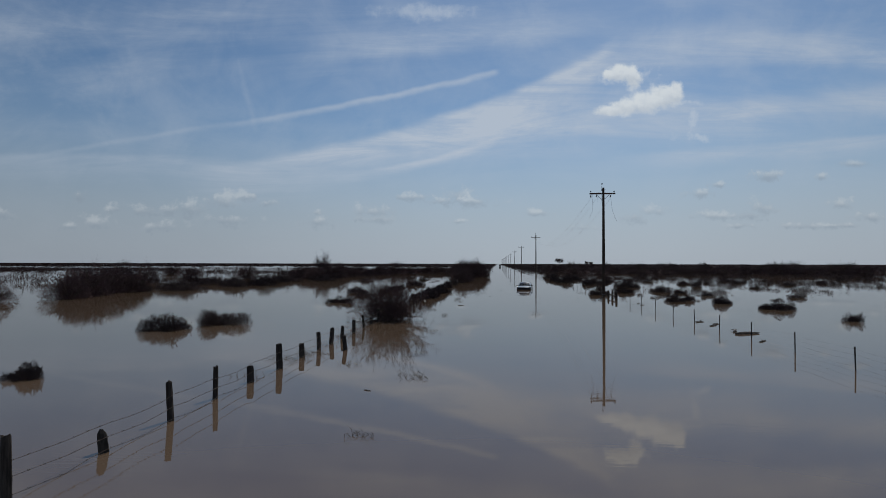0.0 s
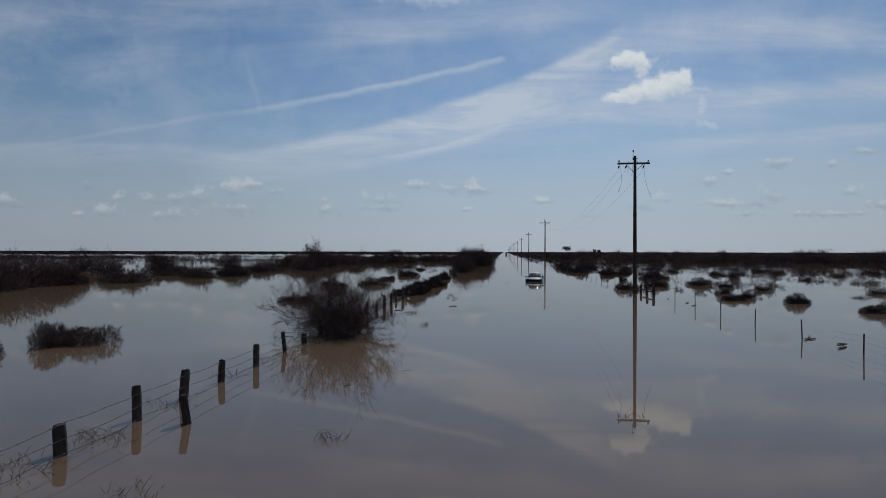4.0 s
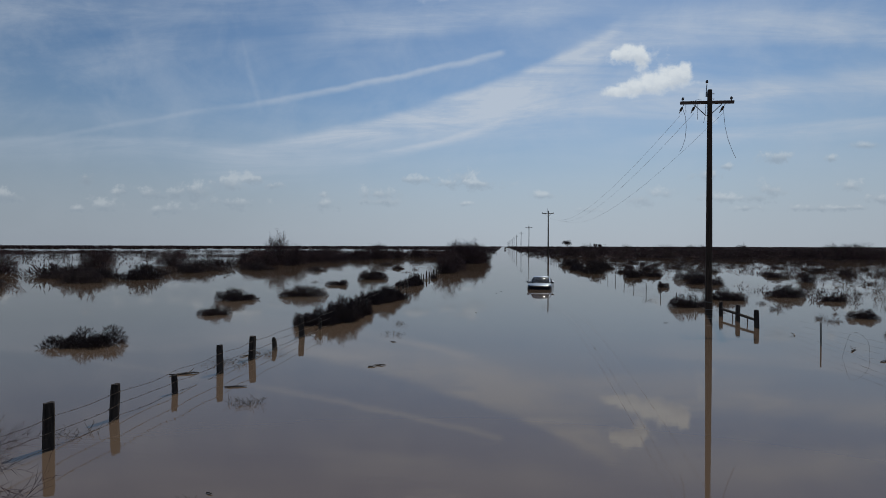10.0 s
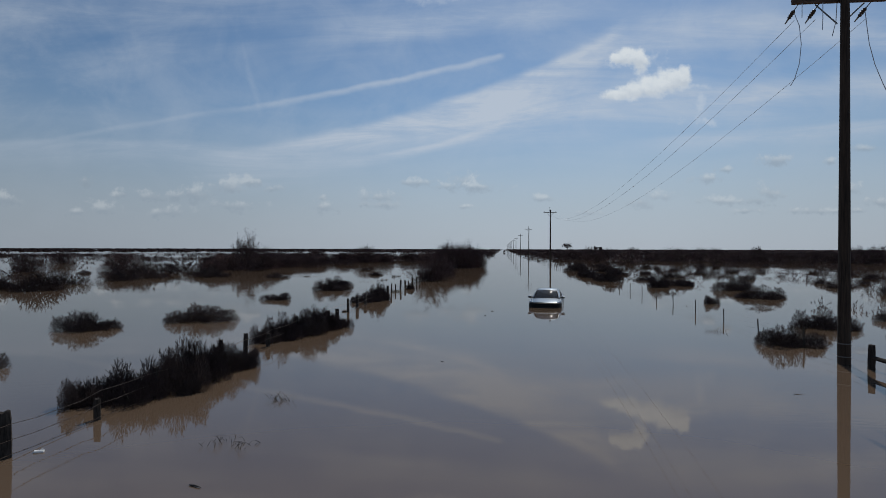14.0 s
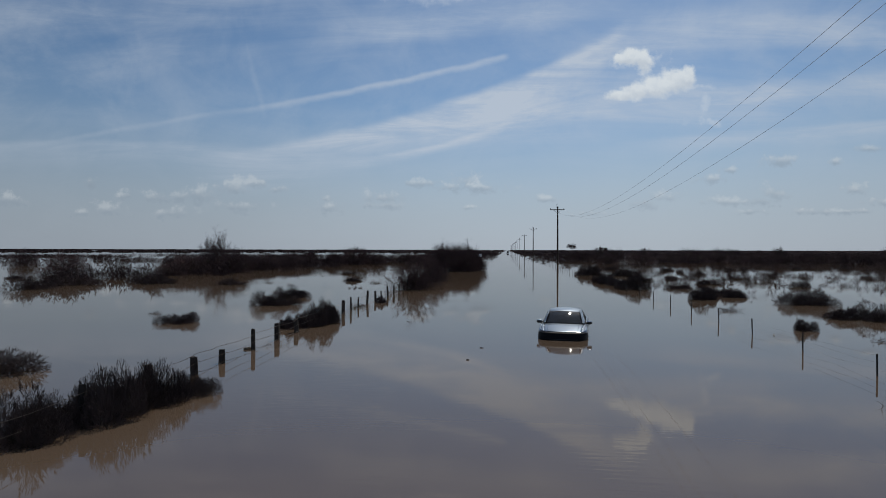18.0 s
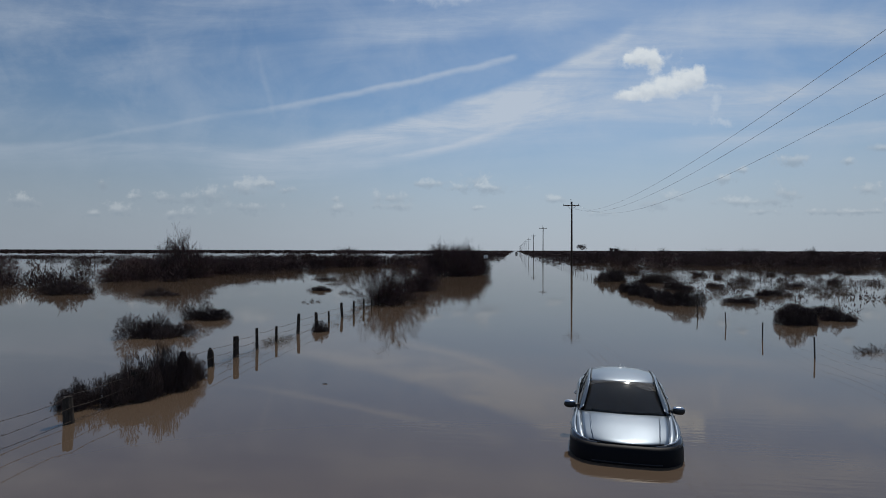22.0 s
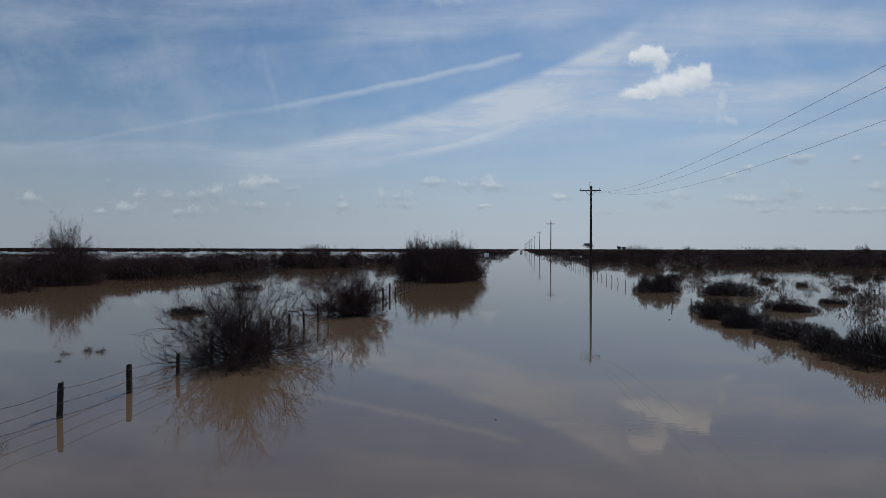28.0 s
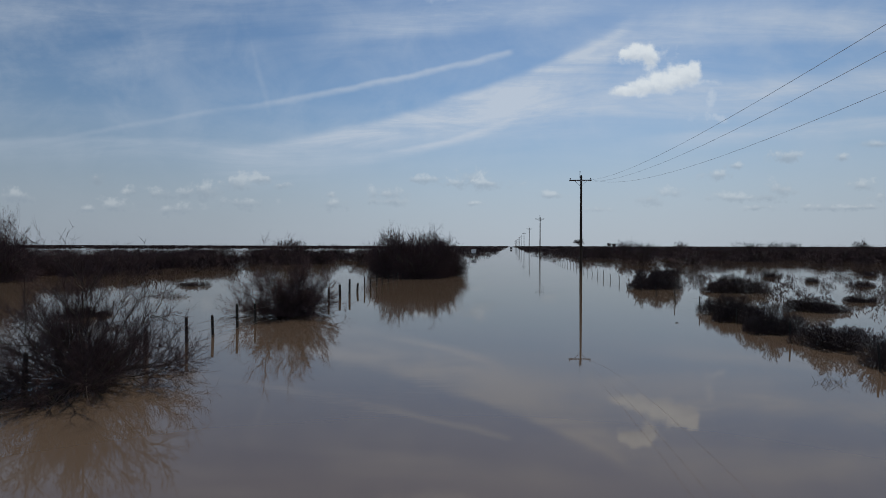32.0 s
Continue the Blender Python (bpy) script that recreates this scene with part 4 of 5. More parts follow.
FENCE_SALT = [(-8.35, 49.6, 1.1, 0.55), (-7.75, 50.0, 1.7, 0.85), (-7.3, 50.9, 1.8, 1.0), (-7.25, 52.0, 1.75, 1.05), (-7.15, 53.1, 1.3, 0.8), (-6.75, 53.6, 0.9, 0.5),
              (-7.9, 57.6, 1.1, 0.65), (-7.5, 58.5, 1.6, 0.95), (-7.2, 59.6, 1.7, 1.0), (-6.9, 60.8, 1.6, 0.9), (-6.45, 61.7, 1.0, 0.5),
              (-8.3, 72.3, 1.0, 0.6), (-7.75, 73.0, 1.5, 1.0), (-7.35, 74.0, 1.4, 1.1), (-7.5, 74.9, 1.0, 0.75)]
for i, (x, y, w, h) in enumerate(FENCE_SALT):
    saltbush(x, y, w, h, i + 2, 1.15, "tall dense dark saltbush grown round the drowned fence posts", "saltbush by the fence")
    saltbush(x - 0.15, y + 0.35, w * 0.75, h * 0.72, i + 4, 1.1, "tall dense dark saltbush grown round the drowned fence posts", "saltbush by the fence")
BERM_SALT = [(-40.65, 59.15, 3.41, 1.53), (-37.98, 63.33, 6.07, 1.34), (-40.24, 67.45, 4.67, 1.21), (-35.76, 73.27, 3.58, 1.6),
             (-34.07, 78.73, 4.71, 1.65), (-43.06, 79.11, 3.34, 1.02), (-38.9, 80.4, 3.45, 1.21), (-42.43, 82.25, 6.5, 1.39), (-37.72, 86.11, 4.59, 1.31),
             (-37.7, 97.39, 6.41, 1.6), (-36.65, 91.95, 3.78, 1.23), (-31.6, 100.3, 4.69, 1.41)]
for i, (x, y, w, h) in enumerate(BERM_SALT):
    saltbush(x, y, w, h, i + 1, 1.0, "broad dark saltbush on a drowned bank", "saltbush on the left bank")
    if i % 2:
        saltbush(x - 2.2, y + 2.5, w * 0.8, h * 0.9, i + 3, 1.0, "broad dark saltbush on a drowned bank", "saltbush on the left bank")
RIGHT_SALT = [(19.09, 32.25, 1.315, 0.566), (18.78, 40.87, 2.812, 0.803), (17.22, 46.72, 1.75, 0.7), (27.4, 55.95, 2.013, 0.554),
              (15.7, 54.74, 1.364, 0.424), (9.45, 59.02, 2.391, 0.737), (13, 63.61, 2.699, 0.9), (17.46, 66.17, 2.614, 0.824),
              (13.58, 71.16, 1.526, 0.264), (12.01, 74.13, 0.967, 0.509), (32.69, 78, 1.425, 0.407), (16.53, 78.51, 3.671, 0.867),
              (11.82, 81.5, 1.372, 0.305), (26.78, 82.47, 1.624, 1.218), (17.9, 86.18, 3.465, 0.938), (12.79, 88.78, 2.012, 1.006),
              (15.43, 90.58, 1.721, 0.688), (27.24, 89.82, 2.538, 0.609), (16.24, 93.4, 1.916, 0.464), (14.56, 92.29, 2.613, 0.663),
              (14.51, 99.94, 2.19, 0.528), (25.19, 102.89, 1.927, 0.781), (14.12, 112.22, 2.775, 0.694), (14.43, 122.42, 4.145, 0.987)]
for i, (x, y, w, h) in enumerate(RIGHT_SALT):
    saltbush(x, y, w, h, i + 3)
SHOULDER_SALT = [(10.3, 97.9, 3.0, 1.15), (10.22, 100.28, 2.075, 0.771), (10.01, 102.76, 2.173, 0.711), (9.62, 105.46, 2.172, 0.938),
                 (9.54, 108.02, 2.272, 0.939), (10.19, 110.88, 2.764, 0.81), (10.4, 124.89, 3.822, 1.372), (11.08, 127.04, 2.94, 1.176)]
for i, (x, y, w, h) in enumerate(SHOULDER_SALT):
    saltbush(x, y, w, h, i, 1.15, "dense dark saltbush in a row along the drowned road shoulder", "saltbush on the road shoulder")


# tufts scattered over the flooded field on the right, and a few on the left
def scatter_tufts():
    r = random.Random(77)
    n, many = 0, []
    while n < 290:
        y = r.uniform(48, 172) if n < 150 else r.uniform(88, 176)
        x = r.uniform(13, 26 + 0.42 * y)
        if noise.noise((x * 0.09, y * 0.06, 7.7)) < 0.02 - 0.002 * (y - 60) * (y > 60):
            continue
        w = r.uniform(0.35, 1.0) if n % 4 else r.uniform(1.0, 2.2)
        if n >= 150:
            w *= 1.25
        if n >= 180:
            many.append((x, y, w, w * r.uniform(0.18, 0.34) + 0.1, n))
            n += 1
            continue
        saltbush(x, y, w, w * r.uniform(0.18, 0.34) + 0.1, n, r.uniform(0.8, 1.3), "small dark saltbush tuft standing in flood water", "small saltbush tufts")
        n += 1
    for i in range(30):
        y = r.uniform(100, 185)
        x = r.uniform(-24, -11) if i % 3 else r.uniform(-70, -48)
        w = r.uniform(0.6, 2.2)
        saltbush(x, y, w, w * r.uniform(0.15, 0.25) + 0.1, i, 1.0, "small dark saltbush tuft standing in flood water", "small saltbush tufts")

    # the rest of the tufts, past counting, in one mesh
    verts, faces, start = [], [], 0
    for x, y, w, h, i in many:
        me = SALT_TUFT[i % 5][1]
        k, tall = w / SALT_WIDE[id(SALT_TUFT)][i % 5], h / extent(me)[1]
        co = np.empty(len(me.vertices) * 3)
        me.vertices.foreach_get("co", co)
        co = co.reshape(-1, 3) * (k, k, tall) + (x, y, 0.0)
        idx = np.empty(len(me.polygons) * 3, dtype=np.int32)
        me.loops.foreach_get("vertex_index", idx)
        verts.append(co)
        faces.append(idx.reshape(-1, 3) + start)
        start += len(co)
    me = mesh("saltbush_tufts", np.concatenate(verts).tolist(), np.concatenate(faces).tolist(), SALT_LEAF)
    tagged(new("saltbush_tufts", me), "many small dark saltbush tufts scattered over the flooded field", "bushes", kind="stuff")


scatter_tufts()


def brush_belt(name, seed, count, place, label):
    """Far brush, too many to count: clumps of spiky upright twigs in one mesh."""
    r = random.Random(seed)
    verts, faces = [], []
    n = 0
    while n < count:
        got = place(r)
        if got is None:
            continue
        x, y, w, h, blades = got
        n += 1
        for _ in range(blades):
            a, d, f = r.uniform(0, 2 * math.pi), r.random(), r.random() ** 0.4
            q = math.sqrt(1 - d * d)
            px, py, pz = x + math.cos(a) * q * w * f, y + math.sin(a) * q * w * f, d * h * f - 0.08
            k = r.uniform(0.25, 0.45) * min(w, h)
            tx, ty, tz = px + k * (math.cos(a) * q * 0.6 + r.gauss(0, 0.5)), py + k * (math.sin(a) * q * 0.6 + r.gauss(0, 0.5)), pz + k * (0.5 + 0.5 * d + r.gauss(0, 0.25))
            t = r.uniform(0.18, 0.34) * w if blades < 10 else r.uniform(0.08, 0.13) * min(w, 2.0 * h) * (10.0 / blades) ** 0.6
            ang = r.uniform(0, math.pi)
            cx, cy = math.cos(ang) * t, math.sin(ang) * t
            m = len(verts)
            verts.extend([(px - cx, py - cy, pz), (px + cx, py + cy, pz), (px - cy, py + cx, pz - 0.5 * t), (tx, ty, tz)])
            faces.extend([(m, m + 1, m + 3), (m + 1, m + 2, m + 3), (m + 2, m, m + 3)])
    ob = new(name, mesh(name, verts, faces, BRUSH))
    return tagged(ob, label, "brush", kind="stuff")


def belt_right(r):
    y = r.uniform(172, 420)
    x = r.uniform(14, 20 + y * 0.85)
    edge = 176 + 8 * noise.noise((x * 0.05, 0, 0)) + (max(0, 24 - x) * 1.6)
    if y < edge or noise.noise((x * 0.02, y * 0.05, 1.0)) < -0.42:
        return None
    return x, y, r.uniform(1.0, 2.2), r.uniform(0.6, 1.6) * (0.8 + 0.9 * noise.noise((x * 0.035, y * 0.035, 5))), 54 if y < 205 else 24 if y < 250 else 12


def belt_left(r):
    y = r.uniform(185, 340)
    x = -r.uniform(9, 30 + y * 0.95)
    if noise.noise((x * 0.006, y * 0.045, 9.0)) < (0.06 if x < -60 else 0.04) or (x > -24 and y < 178) or (x > -12 and y < 190) or (x < -40 and y < 185 and noise.noise((x * .03, y * .05, 2)) < 0.1):
        return None
    return x, y, r.uniform(1.0, 2.4), (r.uniform(0.5, 1.1) if x < -45 else r.uniform(0.8, 1.9)) * (0.8 + 0.6 * noise.noise((x * 0.04, y * 0.04, 5))), 54 if y < 205 else 24 if y < 250 else 12


def belt_far(r):
    y = 420 * (1 - r.random() * 0.84) ** -1.0
    x = r.uniform(-1, 1) * (40 + y * 0.95)
    if -9 < x < 13 or (x < -30 and y < 560) or noise.noise((x * 0.003, y * 0.022, 4.0)) < (-0.05 if x < 0 else -0.22):
        return None
    return x, y, r.uniform(2.5, 8.0) * y / 700, r.uniform(0.6, 1.7), 9


def berm_left(r):
    y = r.uniform(103, 200)
    line = -36 + 4 * math.sin(y * 0.05) - (2 if y < 60 else 0)
    x = line + r.uniform(-7, 5)
    if noise.noise((x * 0.1, y * 0.07, 12.0)) < (0.22 if y < 105 else -0.05):
        return None
    return x, y, r.uniform(0.6, 1.5), r.uniform(0.5, 1.2) * (1.0 if y < 105 else 1.3), 60


def field_left(r):
    y = r.uniform(80, 240)
    x = -r.uniform(46, 60 + y * 0.9)
    if noise.noise((x * 0.012, y * 0.10, 22.0)) < 0.25:
        return None
    return x, y, r.uniform(0.8, 2.2), r.uniform(0.6, 1.6), 60 if y < 130 else 24


def road_edge(r):
    y = r.uniform(150, 700)
    x = r.choice((-1, 1)) * r.uniform(0, 5)
    x = -9.5 + x if r.random() < 0.5 else 14 + x
    if (x > 0 and y < 195) or (x < 0 and y < 205):
        return None
    return x, y, r.uniform(0.6, 1.8), r.uniform(0.5, 1.3), 30 if y < 260 else 12


brush_belt("brush", 1, 3600, belt_right, "wide belt of dark leafless brush on drowned land")
brush_belt("brush", 2, 2200, belt_left, "wide belt of dark leafless brush on drowned land")
brush_belt("brush", 3, 7500, belt_far, "far dark brush reaching to the flat horizon")
brush_belt("brush", 4, 260, berm_left, "low dark brush along a drowned bank")
brush_belt("brush", 5, 380, field_left, "scattered dark brush in the flooded field")
def field_right(r):
    y = r.uniform(62, 178)
    x = r.uniform(13, 28 + 0.5 * y)
    if noise.noise((x * 0.09, y * 0.06, 7.7)) < 0.08 - 0.0035 * (y - 60) or (x < 17 and y < 90):
        return None
    return x, y, r.uniform(0.16, 0.62), r.uniform(0.22, 0.62), 24


brush_belt("tufts", 7, 2300, field_right, "small dark brush tufts scattered over the flooded field")
brush_belt("brush", 6, 500, road_edge, "low dark brush along the drowned road edges")


def shrubs_in_belts():
    r = random.Random(91)
    for i in range(150):
        x, y = (r.uniform(16, 125), r.uniform(178, 235)) if i % 2 else (-r.uniform(14, 110), r.uniform(185, 300))
        if i % 2 and y < 176 + max(0, 24 - x) * 1.6:
            continue
        w = r.uniform(4, 8)
        if i % 2 == 0 and noise.noise((x * 0.006, y * 0.045, 9.0)) < 0.0:
            continue
        bare_shrub(x, y, w, (r.uniform(2.0, 3.0) if i % 5 else r.uniform(3.2, 4.2)) * (1.0 if i % 2 else 0.75), i, r.uniform(0, 360), "taller leafless dark shrub standing out of the brush belt", "shrubs in the brush belts", DISTANT)


shrubs_in_belts()


def far_tree(x, y, h, w, seed, label):
    """A lone leafy tree: tapered trunk, limbs, and a crown of many small clumps."""
    r = random.Random(seed)
    root = thing("tree", label, "tree", pose(x, y, 0), "far lone trees")
    g = Geo()
    g.tube([(0, 0, -0.2), (0.1, 0, h * 0.2), (0, 0.1, h * 0.45)], [0.35, 0.28, 0.2], 7)
    for i in range(7):
        a = i * 0.9
        g.tube([(0, 0, h * 0.3), (math.cos(a) * w * 0.2, math.sin(a) * w * 0.2, h * 0.55), (math.cos(a) * w * 0.38, math.sin(a) * w * 0.38, h * r.uniform(0.6, 0.85))], [0.15, 0.1, 0.04], 5)
    part("trunk", g.mesh("trunk", BARK), root)
    c = Geo()
    blobs = [(Vector((r.uniform(-0.35, 0.35) * w, r.uniform(-0.35, 0.35) * w, h * r.uniform(0.5, 0.9))), r.uniform(0.10, 0.2) * w) for _ in range(16)]
    for i in range(1500):
        b, s = blobs[i % 16]
        d = Vector((r.gauss(0, 1), r.gauss(0, 1), r.gauss(0, 0.8))).normalized() * s * r.random() ** 0.4
        c.spike(b + d, b + d + Vector((r.uniform(-.5, .5), r.uniform(-.5, .5), r.uniform(-.4, .4))), 0.22)
    part("crown", c.mesh("crown", SALT_LEAF), root)


far_tree(92.7, 900.0, 11.0, 17.0, 1, "lone dark leafy tree on the far flat horizon")
far_tree(133.0, 905.0, 6.5, 6.0, 2, "small dark leafy tree on the far flat horizon")
far_tree(140.0, 910.0, 5.5, 6.0, 3, "small dark leafy tree on the far flat horizon")


# ---- the stranded car ----
def smooth_rows(rows, n):
    """Catmull-Rom through rows of numbers, n steps for each span."""
    out = []
    for i in range(len(rows) - 1):
        p0, p1, p2, p3 = (rows[max(0, min(len(rows) - 1, j))] for j in (i - 1, i, i + 1, i + 2))
        for s in range(n):
            t = s / n
            out.append([0.5 * (2 * b + (c - a) * t + (2 * a - 5 * b + 4 * c - d) * t * t + (3 * b - a - 3 * c + d) * t ** 3) for a, b, c, d in zip(p0, p1, p2, p3)])
    out.append(list(rows[-1]))
    return out


def panel(name, rows, mat, parent, steps=5, across=17, thick=0.012, lo=-1.0, hi=1.0, label=""):
    """A curved body panel. Rows of: s along the car, sweep back at the edge, height, drop at the edge, half width, power of the drop."""
    rr = smooth_rows(rows, steps)
    g = Geo()
    n = across
    for s, sweep, z, drop, hw, p in rr:
        for i in range(n):
            u = lo + (hi - lo) * i / (n - 1)
            g.v.append(Vector((hw * u, s + sweep * u * u, z - drop * abs(u) ** p)))
    top = len(g.v)
    for v in list(g.v):
        g.v.append(v - Vector((0, 0, thick)))
    m = len(rr)
    for j in range(m - 1):
        for i in range(n - 1):
            a, b, c, d = j * n + i, j * n + i + 1, (j + 1) * n + i + 1, (j + 1) * n + i
            g.f.append((a, b, c, d))
            g.f.append((a + top, d + top, c + top, b + top))
    for i in range(n - 1):
        g.f.append((i + 1, i, i + top, i + 1 + top))
        a = (m - 1) * n + i
        g.f.append((a, a + 1, a + 1 + top, a + top))
    for j in range(m - 1):
        a, d = j * n, (j + 1) * n
        g.f.append((a, d, d + top, a + top))
        a, d = j * n + n - 1, (j + 1) * n + n - 1
        g.f.append((d, a, a + top, d + top))
    return part(name, g.mesh(name, mat, True), parent, label=label)


def ribbon(name, a_pts, b_pts, mat, parent, thick=Vector((0.01, 0, 0)), steps=4, label=""):
    """A strip of sheet between two curves, with thickness."""
    A, B = smooth_rows([list(p) for p in a_pts], steps), smooth_rows([list(p) for p in b_pts], steps)
    g = Geo()
    n = len(A)
    for off in (Vector((0, 0, 0)), -thick):
        for p, q in zip(A, B):
            p, q = Vector(p), Vector(q)
            g.v.extend([p + off, p.lerp(q, 0.5) + off, q + off])
    top = 3 * n
    for j in range(n - 1):
        for i in range(2):
            a, b, c, d = 3 * j + i, 3 * j + i + 1, 3 * j + i + 4, 3 * j + i + 3
            g.f.append((a, b, c, d))
            g.f.append((a + top, d + top, c + top, b + top))
        g.f.append((3 * j, 3 * j + 3, 3 * j + 3 + top, 3 * j + top))
        g.f.append((3 * j + 5, 3 * j + 2, 3 * j + 2 + top, 3 * j + 5 + top))
    e = 3 * (n - 1)
    g.f.extend([(0, 1, 1 + top, top), (1, 2, 2 + top, 1 + top), (e + 1, e, e + top, e + 1 + top), (e + 2, e + 1, e + 1 + top, e + 2 + top)])
    return part(name, g.mesh(name, mat, True), parent, label=label)


def shoulder(s):
    """Height of the car's beltline along its length."""
    rows = [(0.0, 0.67), (0.25, 0.765), (0.6, 0.85), (1.0, 0.91), (1.4, 0.95), (2.0, 0.965), (3.0, 0.985), (3.8, 1.01), (4.4, 0.99), (4.63, 0.90)]
    return float(np.interp(s, [r[0] for r in rows], [r[1] for r in rows]))


def flank(s):
    """Half width of the car at its waist."""
    rows = [(0.0, 0.50), (0.06, 0.62), (0.16, 0.74), (0.32, 0.82), (0.6, 0.875), (1.0, 0.89), (2.0, 0.89), (3.2, 0.89), (3.8, 0.885), (4.2, 0.85), (4.5, 0.76), (4.63, 0.55)]
    return float(np.interp(s, [r[0] for r in rows], [r[1] for r in rows]))


def build_car():
    car = thing("car", "silver-blue sedan stranded in flood water up to its bumper", "car", pose(2.24, 70.35, -0.505, 0, 0, -8.0) @ Matrix.Diagonal((0.98, 0.98, 0.98, 1)))
    # side shells with a rolled shoulder, wheel arches cut out of the lower edge
    for side in (-1, 1):
        g, stations = Geo(), [0.0, 0.03, 0.07, 0.12, 0.2, 0.3] + [0.4 + 0.08 * i for i in range(49)] + [4.4, 4.5, 4.58, 4.63]
        prof = [(0.0, 0.93), (0.25, 0.985), (0.5, 1.0), (0.72, 0.995), (0.88, 0.975), (0.97, 0.94), (1.0, 0.90)]
        for s in stations:
            z0, zt, w = 0.20, shoulder(s), flank(s)
            for cx in (0.93, 3.63):
                d = abs(s - cx)
                if d < 0.36:
                    z0 = max(z0, 0.31 + math.sqrt(0.36 ** 2 - d * d) * 0.98)
            for f, k in prof:
                g.v.append(Vector((side * w * k, s, z0 + (zt - z0) * f)))
        n = len(prof)
        for j in range(len(stations) - 1):
            for i in range(n - 1):
                q = (j * n + i, (j + 1) * n + i, (j + 1) * n + i + 1, j * n + i + 1)
                g.f.append(q if side > 0 else q[::-1])
        me = g.mesh("body_side", PAINT, True)
        ob = part("body_side", me, car)
        mod = ob.modifiers.new("thickness", "SOLIDIFY")
        mod.thickness, mod.offset = 0.015, -1
    # nose and tail close the ends; the bumper wraps round to the wheel arches
    half = [(0.0, -0.04), (0.25, -0.034), (0.42, -0.024), (0.52, -0.008), (0.635, 0.045), (0.755, 0.145), (0.835, 0.30), (0.875, 0.45), (0.892, 0.56)]
    outline = [(-x, q) for x, q in reversed(half[1:])] + half
    g, n = Geo(), len(outline)
    for z, push, k in ((0.20, 0.05, 0.95), (0.32, 0.0, 1.0), (0.45, -0.02, 1.0), (0.58, -0.01, 1.0), (0.66, 0.01, 0.995), (0.735, 0.035, 0.985), (0.79, 0.085, 0.965)):
        for x, q in outline:
            fall = 1 - min(1, max(0, q) / 0.56)
            g.v.append(Vector((x * k, q + push * fall, z - 0.012 * (1 - fall))))
    for j in range(6):
        for i in range(n - 1):
            a = j * n + i
            g.f.append((a, a + 1, a + n + 1, a + n))
    # the backlit shade on the body-colour bumper is put into its near-black colour
    ob = part("front_bumper", g.mesh("front_bumper", NEAR_BLACK, True), car, label="shaded front bumper coloured near black, with wide dark grille")
    mod = ob.modifiers.new("thickness", "SOLIDIFY")
    mod.thickness = 0.012
    for i in range(5):
        g = Geo()
        z, hw = 0.30 + i * 0.062, 0.40 + i * 0.03
        g.tube([(hw * u, -0.065 + 0.05 * (hw * u / 0.62) ** 2, z) for u in (-1, -0.5, 0, 0.5, 1)], 0.011, 6)
        part("grille_bar", g.mesh("grille_bar", BLACK_TRIM), car)
    g = Geo()
    g.tube([(0.56 * u, 0.085 + 0.12 * u * u, 0.796 + 0.004 * u * u) for u in [-1 + i / 6 for i in range(13)]], 0.011, 6)
    part("chrome_strip", g.mesh("chrome_strip", BLACK_TRIM), car)
    g = Geo()
    for z, push, k in ((0.22, 0.0, 0.9), (0.5, 0.03, 1.0), (0.75, 0.02, 0.98), (0.93, -0.03, 0.92)):
        for i in range(13):
            u = -1 + i / 6
            g.v.append(Vector((0.60 * u * k, 4.63 + push - 0.08 * u * u, z)))
    for j in range(3):
        for i in range(12):
            a = j * 13 + i
            g.f.append((a + 1, a, a + 13, a + 14))
    part("rear_bumper", g.mesh("rear_bumper", PAINT, True), car)
    # hood, with a raised centre and sharp side creases
    hood = panel("hood", [(0.105, 0.17, 0.788, 0.035, 0.61, 2.2), (0.18, 0.15, 0.818, 0.035, 0.63, 2.4), (0.40, 0.08, 0.858, 0.035, 0.665, 2.6),
                          (0.75, 0.03, 0.915, 0.04, 0.695, 2.8), (1.05, 0.08, 0.953, 0.04, 0.715, 3.0), (1.20, 0.20, 0.966, 0.04, 0.725, 3.0)], PAINT, car, 6, 25)
    for side in (-1, 1):
        g = Geo()
        g.tube([(side * 0.50, 0.22, 0.793), (side * 0.53, 0.5, 0.862), (side * 0.555, 0.85, 0.912), (side * 0.57, 1.15, 0.945)], [0.004, 0.012, 0.012, 0.006], 8)
        part("hood_crease", g.mesh("hood_crease", PAINT, True), hood)
        ribbon("fender_top", [(side * 0.585, 0.17, 0.70), (side * 0.645, 0.48, 0.825), (side * 0.69, 0.80, 0.88), (side * 0.72, 1.2, 0.915), (side * 0.735, 1.5, 0.925)],
               [(side * 0.70, 0.20, 0.70), (side * 0.775, 0.48, 0.81), (side * 0.80, 0.80, 0.865), (side * 0.805, 1.2, 0.92), (side * 0.80, 1.5, 0.948)], PAINT, car, Vector((0, 0, 0.012)), 5)
        lamp = ribbon("headlight", [(side * 0.44, 0.125, 0.792), (side * 0.58, 0.19, 0.795), (side * 0.71, 0.30, 0.815), (side * 0.80, 0.46, 0.838), (side * 0.84, 0.62, 0.852)],
                      [(side * 0.46, 0.085, 0.735), (side * 0.60, 0.115, 0.735), (side * 0.76, 0.215, 0.745), (side * 0.858, 0.39, 0.765), (side * 0.878, 0.60, 0.800)], LAMP_CLEAR, car,
                      Vector((0, -0.02, 0)), 5, "smoked slanted headlight")
